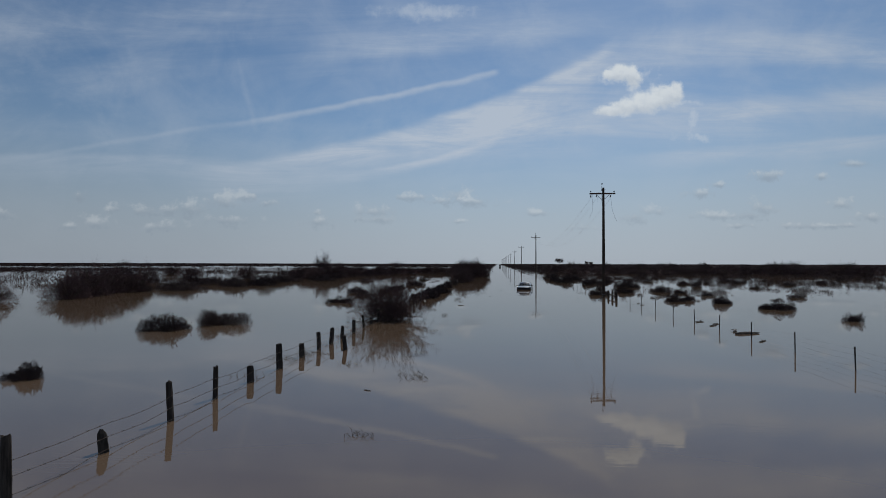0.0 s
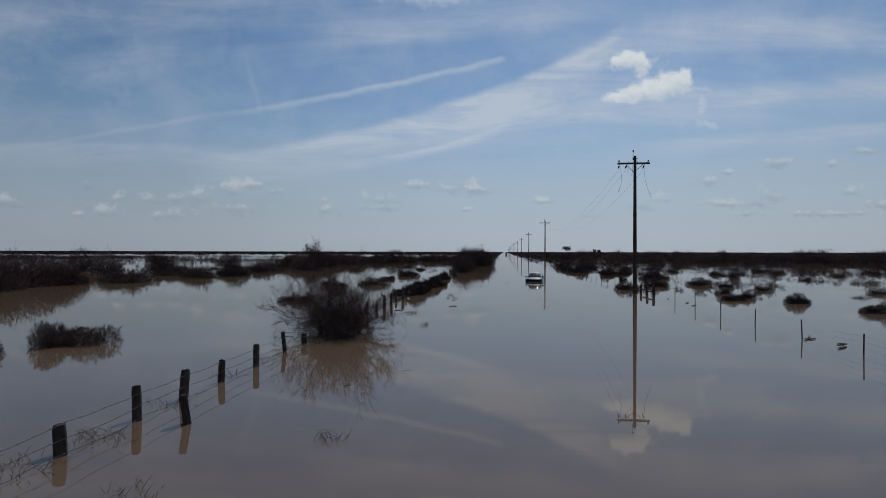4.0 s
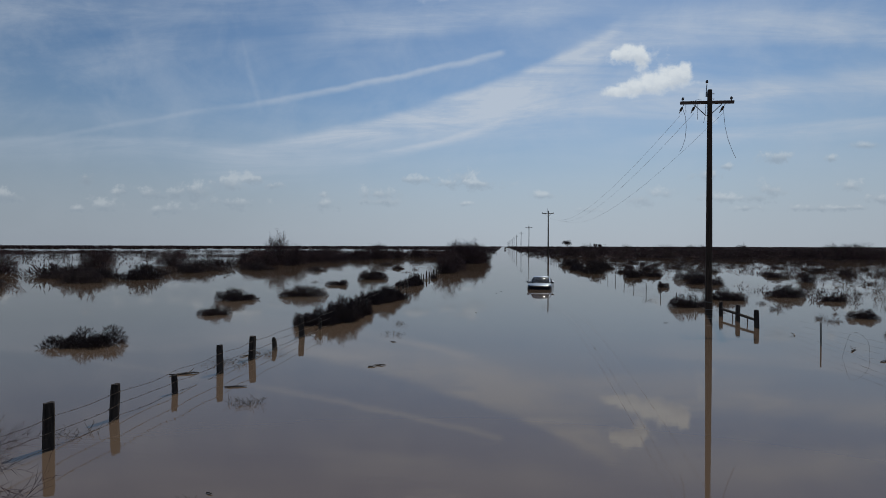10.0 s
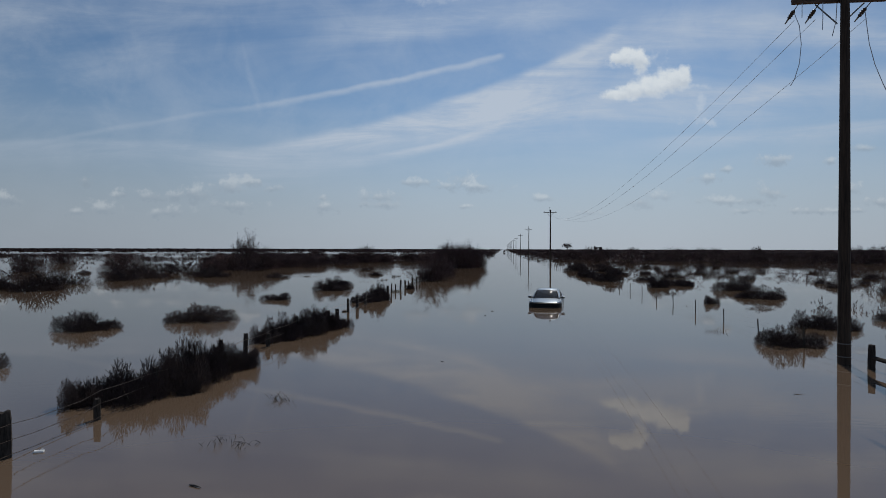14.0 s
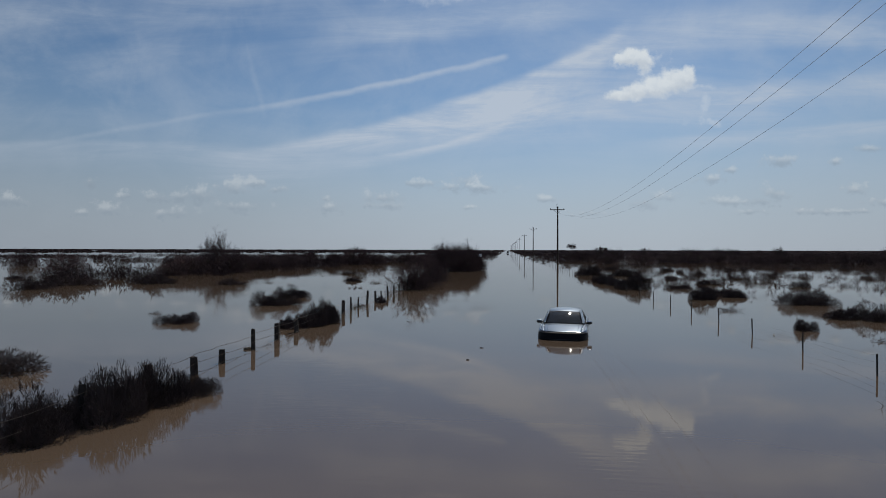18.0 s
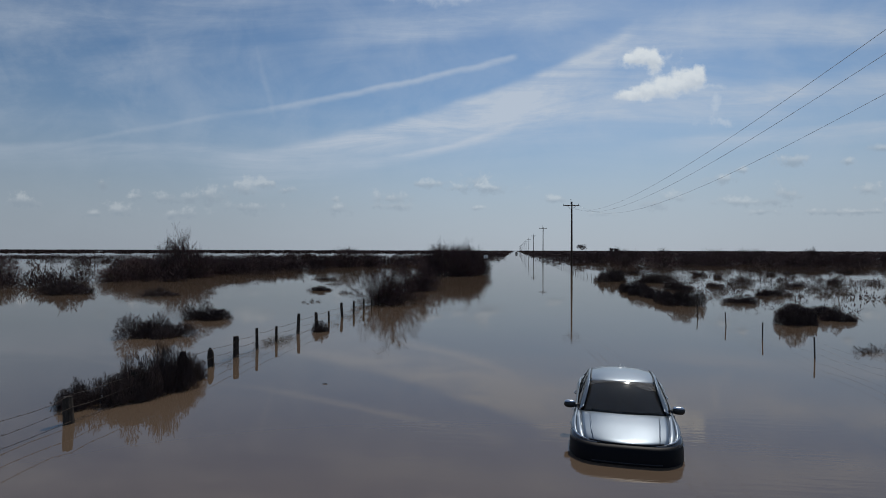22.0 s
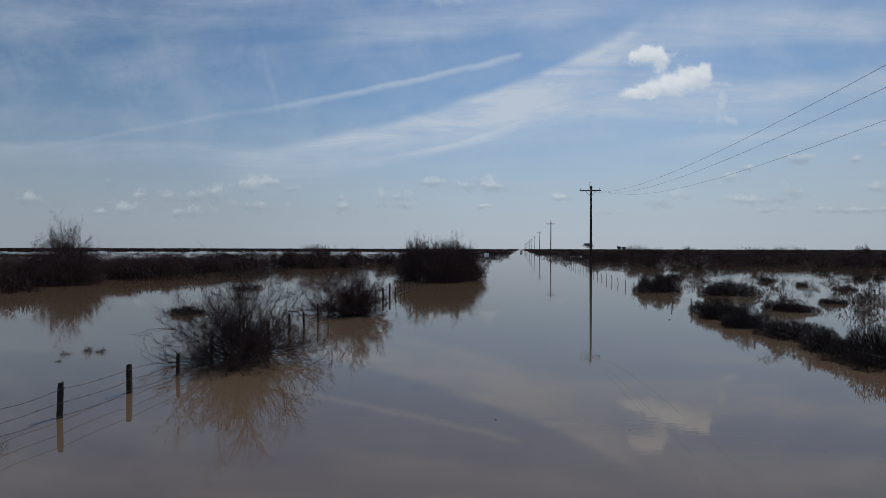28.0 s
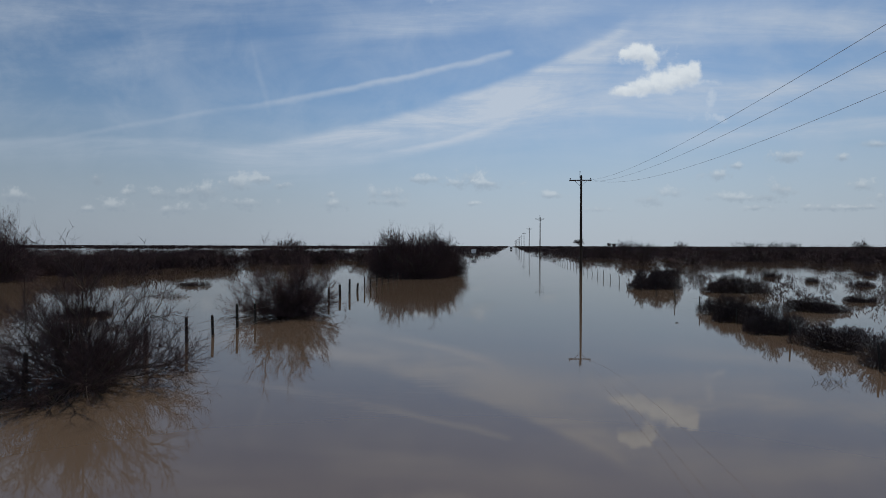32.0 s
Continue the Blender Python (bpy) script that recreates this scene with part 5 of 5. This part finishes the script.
        ribbon("lamp_strip", [(side * 0.60, 0.19, 0.812), (side * 0.71, 0.285, 0.828), (side * 0.79, 0.43, 0.848), (side * 0.815, 0.54, 0.858)],
               [(side * 0.60, 0.178, 0.798), (side * 0.725, 0.275, 0.812), (side * 0.805, 0.425, 0.834), (side * 0.828, 0.54, 0.847)], CHROME, lamp, Vector((0, -0.012, 0.004)), 5)
        ribbon("lamp_strip", [(side * 0.50, 0.085, 0.728), (side * 0.62, 0.11, 0.728), (side * 0.72, 0.18, 0.738)],
               [(side * 0.50, 0.082, 0.718), (side * 0.62, 0.106, 0.718), (side * 0.72, 0.175, 0.728)], CHROME, lamp, Vector((0, -0.02, 0)), 4)
    # cowl, glass, roof and tail
    panel("cowl", [(1.16, 0.22, 0.948, 0.045, 0.73, 3.0), (1.24, 0.24, 0.955, 0.045, 0.735, 3.0), (1.32, 0.26, 0.968, 0.045, 0.735, 3.0)], BLACK_TRIM, car, 3, 17)
    screen = [(1.22, 0.24, 0.975, 0.05, 0.715, 2.5), (1.45, 0.235, 1.115, 0.055, 0.685, 2.4), (1.70, 0.215, 1.245, 0.055, 0.645, 2.3), (1.92, 0.18, 1.335, 0.05, 0.60, 2.3), (2.00, 0.16, 1.362, 0.048, 0.585, 2.3)]
    wind = panel("windscreen", screen, WINDSCREEN, car, 6, 25, 0.005, label="clear windscreen with wiper-swept arc")
    # dusty glass outside the sweep of the wipers
    rr = smooth_rows([[c + (0.006 if k == 2 else 0) for k, c in enumerate(row)] for row in screen], 14)
    g, keep, n = Geo(), {}, 61
    def at(row, u):
        s, sweep, z, drop, hw, p = row
        return Vector((hw * u, s + sweep * u * u, z - drop * abs(u) ** p))
    def dusty(row, u):
        p = at(row, u)
        h = (p.z - 0.955) / 0.42
        a = math.hypot((p.x + 0.10) / 0.78, (h - 0.02) / 0.90)
        b = math.hypot((p.x - 0.45) / 0.44, (h - 0.02) / 0.66)
        return min(a, b) > 1.0
    for j in range(len(rr) - 1):
        for i in range(n - 1):
            u0, u1 = -0.985 + 1.97 * i / (n - 1), -0.985 + 1.97 * (i + 1) / (n - 1)
            if dusty(rr[j], (u0 + u1) / 2):
                idx = []
                for jj, uu, ii in ((j, u0, i), (j, u1, i + 1), (j + 1, u1, i + 1), (j + 1, u0, i)):
                    if (jj, ii) not in keep:
                        keep[(jj, ii)] = len(g.v)
                        g.v.append(at(rr[jj], uu))
                    idx.append(keep[(jj, ii)])
                g.f.append(tuple(idx))
    part("dust_film", g.mesh("dust_film", DUSTY, True), wind, label="dusty unwiped edge of the windscreen")
    panel("roof", [(1.985, 0.16, 1.362, 0.052, 0.592, 2.4), (2.10, 0.12, 1.392, 0.058, 0.605, 2.5), (2.45, 0.02, 1.425, 0.065, 0.615, 2.6), (2.85, -0.02, 1.428, 0.068, 0.612, 2.6),
                   (3.2, -0.05, 1.405, 0.068, 0.60, 2.6), (3.42, -0.08, 1.378, 0.065, 0.585, 2.6)], PAINT, car, 6, 25)
    for x in (-0.56, 0.56):
        g = Geo()
        g.tube([(x * 1.0, 2.12, 1.356), (x * 1.025, 2.45, 1.385), (x * 1.02, 2.85, 1.386), (x * 1.0, 3.3, 1.35)], 0.009, 6)
        part("roof_moulding", g.mesh("roof_moulding", BLACK_TRIM), car)
    panel("rear_window", [(3.41, -0.08, 1.38, 0.065, 0.575, 2.6), (3.65, -0.10, 1.275, 0.065, 0.60, 2.5), (3.95, -0.10, 1.10, 0.06, 0.63, 2.4)], SIDE_GLASS, car, 5, 17, 0.005)
    panel("boot_lid", [(3.93, -0.10, 1.098, 0.06, 0.65, 2.4), (4.15, -0.08, 1.07, 0.06, 0.70, 2.6), (4.42, -0.10, 1.05, 0.07, 0.70, 2.6), (4.56, -0.12, 1.00, 0.08, 0.66, 2.6)], PAINT, car, 4, 17)
    for side in (-1, 1):
        low = [(side * 0.775, 1.42, 0.945), (side * 0.80, 1.75, 0.972), (side * 0.805, 2.4, 0.988), (side * 0.80, 3.1, 1.0), (side * 0.775, 3.75, 1.03)]
        rail = [(side * 0.715, 1.48, 0.975), (side * 0.645, 1.88, 1.235), (side * 0.625, 2.4, 1.352), (side * 0.622, 3.0, 1.352), (side * 0.64, 3.55, 1.22)]
        ribbon("roof_rail", [(side * 0.70, 1.47, 0.99), (side * 0.615, 1.93, 1.285), (side * 0.60, 2.4, 1.372), (side * 0.597, 3.0, 1.372), (side * 0.60, 3.55, 1.27), (side * 0.655, 3.98, 1.07)],
               [(side * 0.765, 1.45, 0.95), (side * 0.672, 1.88, 1.225), (side * 0.645, 2.4, 1.335), (side * 0.642, 3.0, 1.335), (side * 0.67, 3.55, 1.205), (side * 0.76, 4.02, 1.03)],
               PAINT, car, Vector((side * 0.02, 0, 0)), 6, "silver pillar and roof edge")
        ribbon("side_window", low[:4] + [(side * 0.785, 3.55, 1.02)], [(p[0] * 1.01, p[1], p[2]) for p in rail], SIDE_GLASS, car, Vector((side * 0.005, 0, 0)), 5, "dark side window")
        ribbon("window_sill", [(p[0] + side * 0.008, p[1], p[2] + 0.012) for p in low], [(p[0] + side * 0.012, p[1], p[2] - 0.016) for p in low], BLACK_TRIM, car, Vector((side * 0.01, 0, 0)), 4)
        for s, up, dn in ((2.42, 1.345, 0.99), (3.18, 1.325, 1.005)):
            ribbon("window_pillar", [(side * 0.640, s - 0.03, up), (side * 0.73, s - 0.04, (up + dn) / 2), (side * 0.815, s - 0.05, dn)],
                   [(side * 0.640, s + 0.04, up), (side * 0.73, s + 0.04, (up + dn) / 2), (side * 0.815, s + 0.04, dn)], BLACK_TRIM, car, Vector((side * 0.012, 0, 0)), 3)
        ribbon("beltline", [(side * 0.80, 1.42, 0.935), (side * 0.805, 2.0, 0.968), (side * 0.805, 3.0, 0.985), (side * 0.79, 3.8, 1.01), (side * 0.76, 4.3, 1.0), (side * 0.68, 4.55, 0.95)],
               [(side * 0.755, 1.42, 0.945), (side * 0.77, 2.0, 0.972), (side * 0.77, 3.0, 0.992), (side * 0.755, 3.8, 1.02), (side * 0.68, 4.3, 1.03), (side * 0.6, 4.55, 0.97)], PAINT, car, Vector((0, 0, 0.015)), 4)
        for s in (1.46, 2.46, 3.5):
            g = Geo()
            g.tube([(side * (flank(s) * k + 0.001), s + (0.04 * (z - 0.6) if s < 3 else 0.12 * (z - 0.5)), z) for z, k in ((0.35, 0.99), (0.6, 1.0), (0.8, 0.99), (0.93, 0.95))], 0.004, 5)
            part("door_seam", g.mesh("door_seam", BLACK_TRIM), car)
        for s in (2.2, 3.2):
            g = Geo()
            g.tube([(side * 0.885, s, 0.80), (side * 0.915, s + 0.03, 0.805), (side * 0.915, s + 0.17, 0.81), (side * 0.885, s + 0.2, 0.81)], 0.014, 7)
            part("door_handle", g.mesh("door_handle", PAINT, True), car)
        # door mirror
        g = Geo()
        g.tube([(side * 0.77, 1.62, 0.955), (side * 0.83, 1.60, 0.962), (side * 0.87, 1.60, 0.965)], [0.04, 0.035, 0.03], 8)
        arm = part("mirror_arm", g.mesh("mirror_arm", BLACK_TRIM, True), car)
        def lump(c, r, mat, name, cut=None):
            bm = bmesh.new()
            bmesh.ops.create_uvsphere(bm, u_segments=18, v_segments=12, radius=1)
            for v in bm.verts:
                v.co = Vector((c[0] + r[0] * math.copysign(abs(v.co.x) ** 0.75, v.co.x), c[1] + r[1] * v.co.y, c[2] + r[2] * math.copysign(abs(v.co.z) ** 0.8, v.co.z)))
            if cut is not None:
                bmesh.ops.delete(bm, geom=[v for v in bm.verts if v.co.z < cut], context="VERTS")
            me = bpy.data.meshes.new(name)
            bm.to_mesh(me)
            bm.free()
            me.materials.append(mat)
            me.polygons.foreach_set("use_smooth", [True] * len(me.polygons))
            return part(name, me, car)
        house = lump((side * 0.935, 1.60, 0.985), (0.105, 0.07, 0.068), BLACK_TRIM, "mirror_housing")
        cap = lump((side * 0.935, 1.598, 0.987), (0.109, 0.074, 0.072), MIRROR_CAP, "mirror_cap", 1.02)
        cap.parent = house
        g = Geo()
        g.box((side * 0.935 - 0.08, 1.667, 0.94), (side * 0.935 + 0.08, 1.675, 1.03), 0.004)
        part("mirror_glass", g.mesh("mirror_glass", MIRROR_GLASS), house)
        # wheels, mostly under water
        for s in (0.93, 3.63):
            g = Geo()
            g.lathe([(0.20, -0.1), (0.30, -0.1), (0.325, -0.07), (0.325, 0.07), (0.30, 0.1), (0.20, 0.1)], (side * 0.78, s, 0.32), 28, (1, 0, 0))
            tyre = part("tyre", g.mesh("tyre", RUBBER, True), car)
            g = Geo()
            g.lathe([(0.03, 0.06), (0.06, 0.07), (0.19, 0.05), (0.21, 0.08), (0.21, -0.08)], (side * 0.79, s, 0.32), 20, (side, 0, 0))
            part("rim", g.mesh("rim", ALLOY, True), tyre)
        g = Geo()
        g.box((side * 0.45 - 0.16 * (side > 0), 4.50, 0.80), (side * 0.45 + 0.30 * (side > 0) - 0.14 * (side < 0), 4.60, 0.92), 0.02)
        part("tail_light", g.mesh("tail_light", LAMP_RED, True), car)
    # cabin
    panel("dashboard", [(1.36, 0.15, 0.955, 0.02, 0.66, 2), (1.55, 0.10, 0.965, 0.02, 0.68, 2), (1.82, 0.0, 0.93, 0.02, 0.68, 2), (1.88, 0.0, 0.80, 0.02, 0.68, 2)], CABIN, car, 3, 11, 0.02)
    g = Geo()
    g.box((-0.72, 1.6, 0.40), (0.72, 3.6, 0.44), 0.01)
    part("cabin_floor", g.mesh("cabin_floor", CABIN), car)
    for x in (-0.36, 0.36):
        for s in (2.35, 3.15):
            g = Geo()
            g.box((x - 0.24, s - 0.45, 0.50), (x + 0.24, s + 0.05, 0.64), 0.04)
            g.box((x - 0.23, s + 0.0, 0.60), (x + 0.23, s + 0.13, 1.10), 0.04)
            seat = part("seat", g.mesh("seat", SEAT_CLOTH, True), car)
            g = Geo()
            g.box((x - 0.12, s + 0.04, 1.12), (x + 0.12, s + 0.13, 1.27), 0.03)
            part("headrest", g.mesh("headrest", SEAT_CLOTH, True), seat)
    g = Geo()
    ring = [(0.36 + 0.18 * math.cos(a), 1.93 - 0.06 * math.sin(a), 0.93 + 0.17 * math.sin(a)) for a in [2 * math.pi * i / 24 for i in range(25)]]
    g.tube(ring, 0.015, 7)
    g.tube([(0.20, 1.93, 0.93), (0.52, 1.93, 0.93)], 0.02, 6)
    part("steering_wheel", g.mesh("steering_wheel", CABIN, True), car)
    g = Geo()
    g.box((-0.12, 1.93, 1.255), (0.12, 1.96, 1.31), 0.012)
    g.tube([(0, 1.94, 1.30), (0, 1.93, 1.345)], 0.012, 6)
    part("rear_view_mirror", g.mesh("rear_view_mirror", CABIN), car)
    for pts in ([(-0.55, 1.40, 0.975), (-0.30, 1.30, 0.985), (0.05, 1.25, 0.992), (0.22, 1.24, 0.99)], [(0.05, 1.22, 0.978), (0.30, 1.26, 0.985), (0.50, 1.33, 0.985), (0.62, 1.40, 0.98)]):
        g = Geo()
        g.tube(pts, [0.012, 0.010, 0.008, 0.006], 6)
        part("wiper", g.mesh("wiper", BLACK_TRIM), car)
    g = Geo()
    g.add([Vector(p) for p in ((-0.03, 3.12, 1.40), (0.03, 3.12, 1.40), (0.03, 3.30, 1.385), (-0.03, 3.30, 1.385), (0.0, 3.24, 1.475), (0.0, 3.28, 1.47))],
          [(0, 1, 4), (1, 2, 5, 4), (2, 3, 5), (3, 0, 4, 5), (3, 2, 1, 0)])
    part("roof_antenna", g.mesh("roof_antenna", PAINT), car)


build_car()


# ---- far things on the road ----
def far_car():
    root = thing("car", "dark car far off on the flooded road", "car", pose(1.6, 530, -0.15))
    g = Geo()
    g.box((-0.9, 0, 0.35), (0.9, 4.6, 1.0), 0.15)
    part("body", g.mesh("body", DARK_CAR, True), root)
    g = Geo()
    g.box((-0.75, 0.9, 1.0), (0.75, 3.6, 1.75), 0.2)
    part("cabin", g.mesh("cabin", NEAR_BLACK, True), root)
    for x in (-0.8, 0.8):
        for y in (0.8, 3.7):
            g = Geo()
            g.lathe([(0.2, -0.1), (0.33, -0.1), (0.33, 0.1), (0.2, 0.1)], (x, y, 0.33), 14, (1, 0, 0))
            part("wheel", g.mesh("wheel", RUBBER, True), root)


far_car()


def board():
    root = thing("white_board", "small white board on two posts at the drowned road edge", "sign", pose(-8.0, 236, 0))
    g = Geo()
    g.box((-0.6, -0.03, 0.75), (0.6, 0.03, 1.75), 0.03)
    part("panel", g.mesh("panel", WHITE_BOARD), root)
    for x in (-0.4, 0.4):
        g = Geo()
        g.box((x - 0.04, 0.03, -0.3), (x + 0.04, 0.11, 1.7), 0.01)
        part("post", g.mesh("post", POST_WOOD), root)


board()


# ---- drift and weeds ----
def drift_stick(x, y, length, turn, thick, seed):
    r = random.Random(seed)
    g = Geo()
    pts = [(length * (i / 5 - 0.5), r.uniform(-0.03, 0.03) * length, 0.006 + thick * 0.5 + r.uniform(-0.3, 0.5) * thick) for i in range(6)]
    g.tube(pts, [thick * f for f in (0.5, 0.9, 1.0, 0.9, 0.7, 0.35)], 6)
    if length > 0.5:
        g.tube([pts[3], (length * 0.25, length * 0.18, 0.06), (length * 0.33, length * 0.25, 0.10)], [thick * 0.5, thick * 0.35, thick * 0.15], 5)
    tagged(part("drift_stick", g.mesh("drift_stick", DRIFT), None, pose(x, y, 0, 0, 0, turn)), "dark wet stick floating on flood water", "driftwood", "floating sticks")


DRIFTED = [(-4.24, 11.57, 0.218, 0.012), (-4.01, 45.91, 0.216, 0.012), (-4.14, 33.72, 0.118, 0.01), (-1.65, 54.88, 0.09, 0.008),
           (-0.48, 68.42, 0.131, 0.012), (-0.79, 66.31, 0.101, 0.012), (-3.96, 74.95, 0.13, 0.009), (0.29, 91.26, 0.049, 0.006),
           (7.15, 107.35, 0.118, 0.012), (2.57, 90.96, 0.049, 0.005), (6.41, 52.03, 0.219, 0.007), (2.49, 45.37, 0.069, 0.01),
           (-3.64, 42.04, 0.296, 0.02), (-6.39, 39.3, 0.492, 0.02), (-3.83, 41.84, 0.197, 0.02), (-4.49, 21.72, 0.147, 0.012)]
for i, (x, y, length, thick) in enumerate(DRIFTED):
    drift_stick(x, y, length, (i * 53) % 50 - 25, thick, 200 + i)
DRIFT_RIGHT = [(10.52, 25.32, 1.302, 0.07), (10.35, 26.3, 0.901, 0.05), (10.28, 28.86, 0.699, 0.035), (10.16, 30.74, 0.598, 0.03),
               (10.46, 31.44, 0.498, 0.03), (10.04, 22.58, 0.703, 0.03), (10.68, 29.67, 0.5, 0.03), (10.11, 49.02, 0.502, 0.025),
               (10.39, 45.89, 0.502, 0.025), (10.28, 44.16, 0.501, 0.02), (10.15, 72.47, 0.407, 0.02), (-7.77, 67.33, 0.349, 0.05),
               (-8.24, 40.42, 0.686, 0.029), (-7.74, 43.12, 0.784, 0.02)]
for i, (x, y, length, thick) in enumerate(DRIFT_RIGHT):
    drift_stick(x, y, length, 20 + (i * 41) % 60, thick, 300 + i)


def weed(x, y, w, seed, lean=0.6, n=26):
    r = random.Random(seed)
    g = Geo()
    for _ in range(n):
        a, d = r.uniform(0, 6.3), math.sqrt(r.random()) * w
        p = Vector((x * 0 + math.cos(a) * d, math.sin(a) * d * 0.6, -0.02))
        q = p + Vector((r.uniform(-lean, lean) * 0.3, r.uniform(-lean, lean) * 0.2, r.uniform(0.04, 0.20)))
        g.tube([p, p.lerp(q, 0.55) + Vector((r.uniform(-.03, .03), 0, 0.02)), q], [0.004, 0.003, 0.0015], 3, False)
        if r.random() < 0.5:
            g.spike(p.lerp(q, 0.6), p.lerp(q, 0.6) + Vector((r.uniform(-.1, .1), r.uniform(-.05, .05), r.uniform(0.0, .08))), 0.0025)
    tagged(part("drowned_weed", g.mesh("drowned_weed", STRAW), None, pose(x, y, 0)), "sparse tuft of dead weed stalks poking out of flood water", "weeds", "drowned weeds", "stuff")


# a scrap of pale litter caught by the fence wire
g = Geo()
g.box((-0.07, -0.035, -0.01), (0.07, 0.035, 0.025), 0.008)
g.tube([(0.01, 0.0, 0.02), (0.04, 0.015, 0.04), (0.07, 0.01, 0.035)], [0.014, 0.010, 0.006], 6)
tagged(part("floating_litter", g.mesh("floating_litter", WHITE_BOARD), None, pose(-7.08, 46.92, 0, 0, 4, 25)), "scrap of pale litter floating by the wire fence", "litter")


WEEDS = [(-7.75, 15.77, 0.785), (-7.45, 17.14, 0.589), (-7.76, 12.96, 0.689), (-5.6, 15.32, 0.492), (-3.34, 13.7, 0.494), (-3.74, 17.81, 0.296),
         (-7.65, 41.53, 0.686), (-7.36, 43.04, 0.588), (-4.28, 47.58, 0.492), (-4.58, 50.34, 0.295), (-5.51, 37.93, 0.295), (-4.14, 33.23, 0.197),
         (-7.65, 81.42, 0.688), (-7.51, 77.01, 0.594), (-7.45, 80.46, 0.689), (-7.7, 22.61, 0.586), (-4.11, 24.71, 0.442), (-3.25, 13.24, 0.396),
         (-3.53, 7.65, 0.298), (-5.61, 38.02, 0.394), (-7.26, 43.23, 0.588), (8.2, 62.06, 0.503), (-7.18, 68.05, 0.5), (-7.31, 85.91, 0.492),
         (7.64, 98.16, 0.296), (-7.62, 19.62, 0.489), (-7.66, 35.75, 0.49), (-7.74, 81.03, 0.59), (-7.55, 80.06, 0.492), (-7.5, 88.68, 0.49),
         (-7.53, 78.23, 0.494)]
for i, (x, y, w) in enumerate(WEEDS):
    weed(x, y, w, 400 + i)
    if i in (0, 1, 6, 12, 14):
        weed(x - 0.15, y + 0.4, w * 0.8, 500 + i, 1.2, 40)
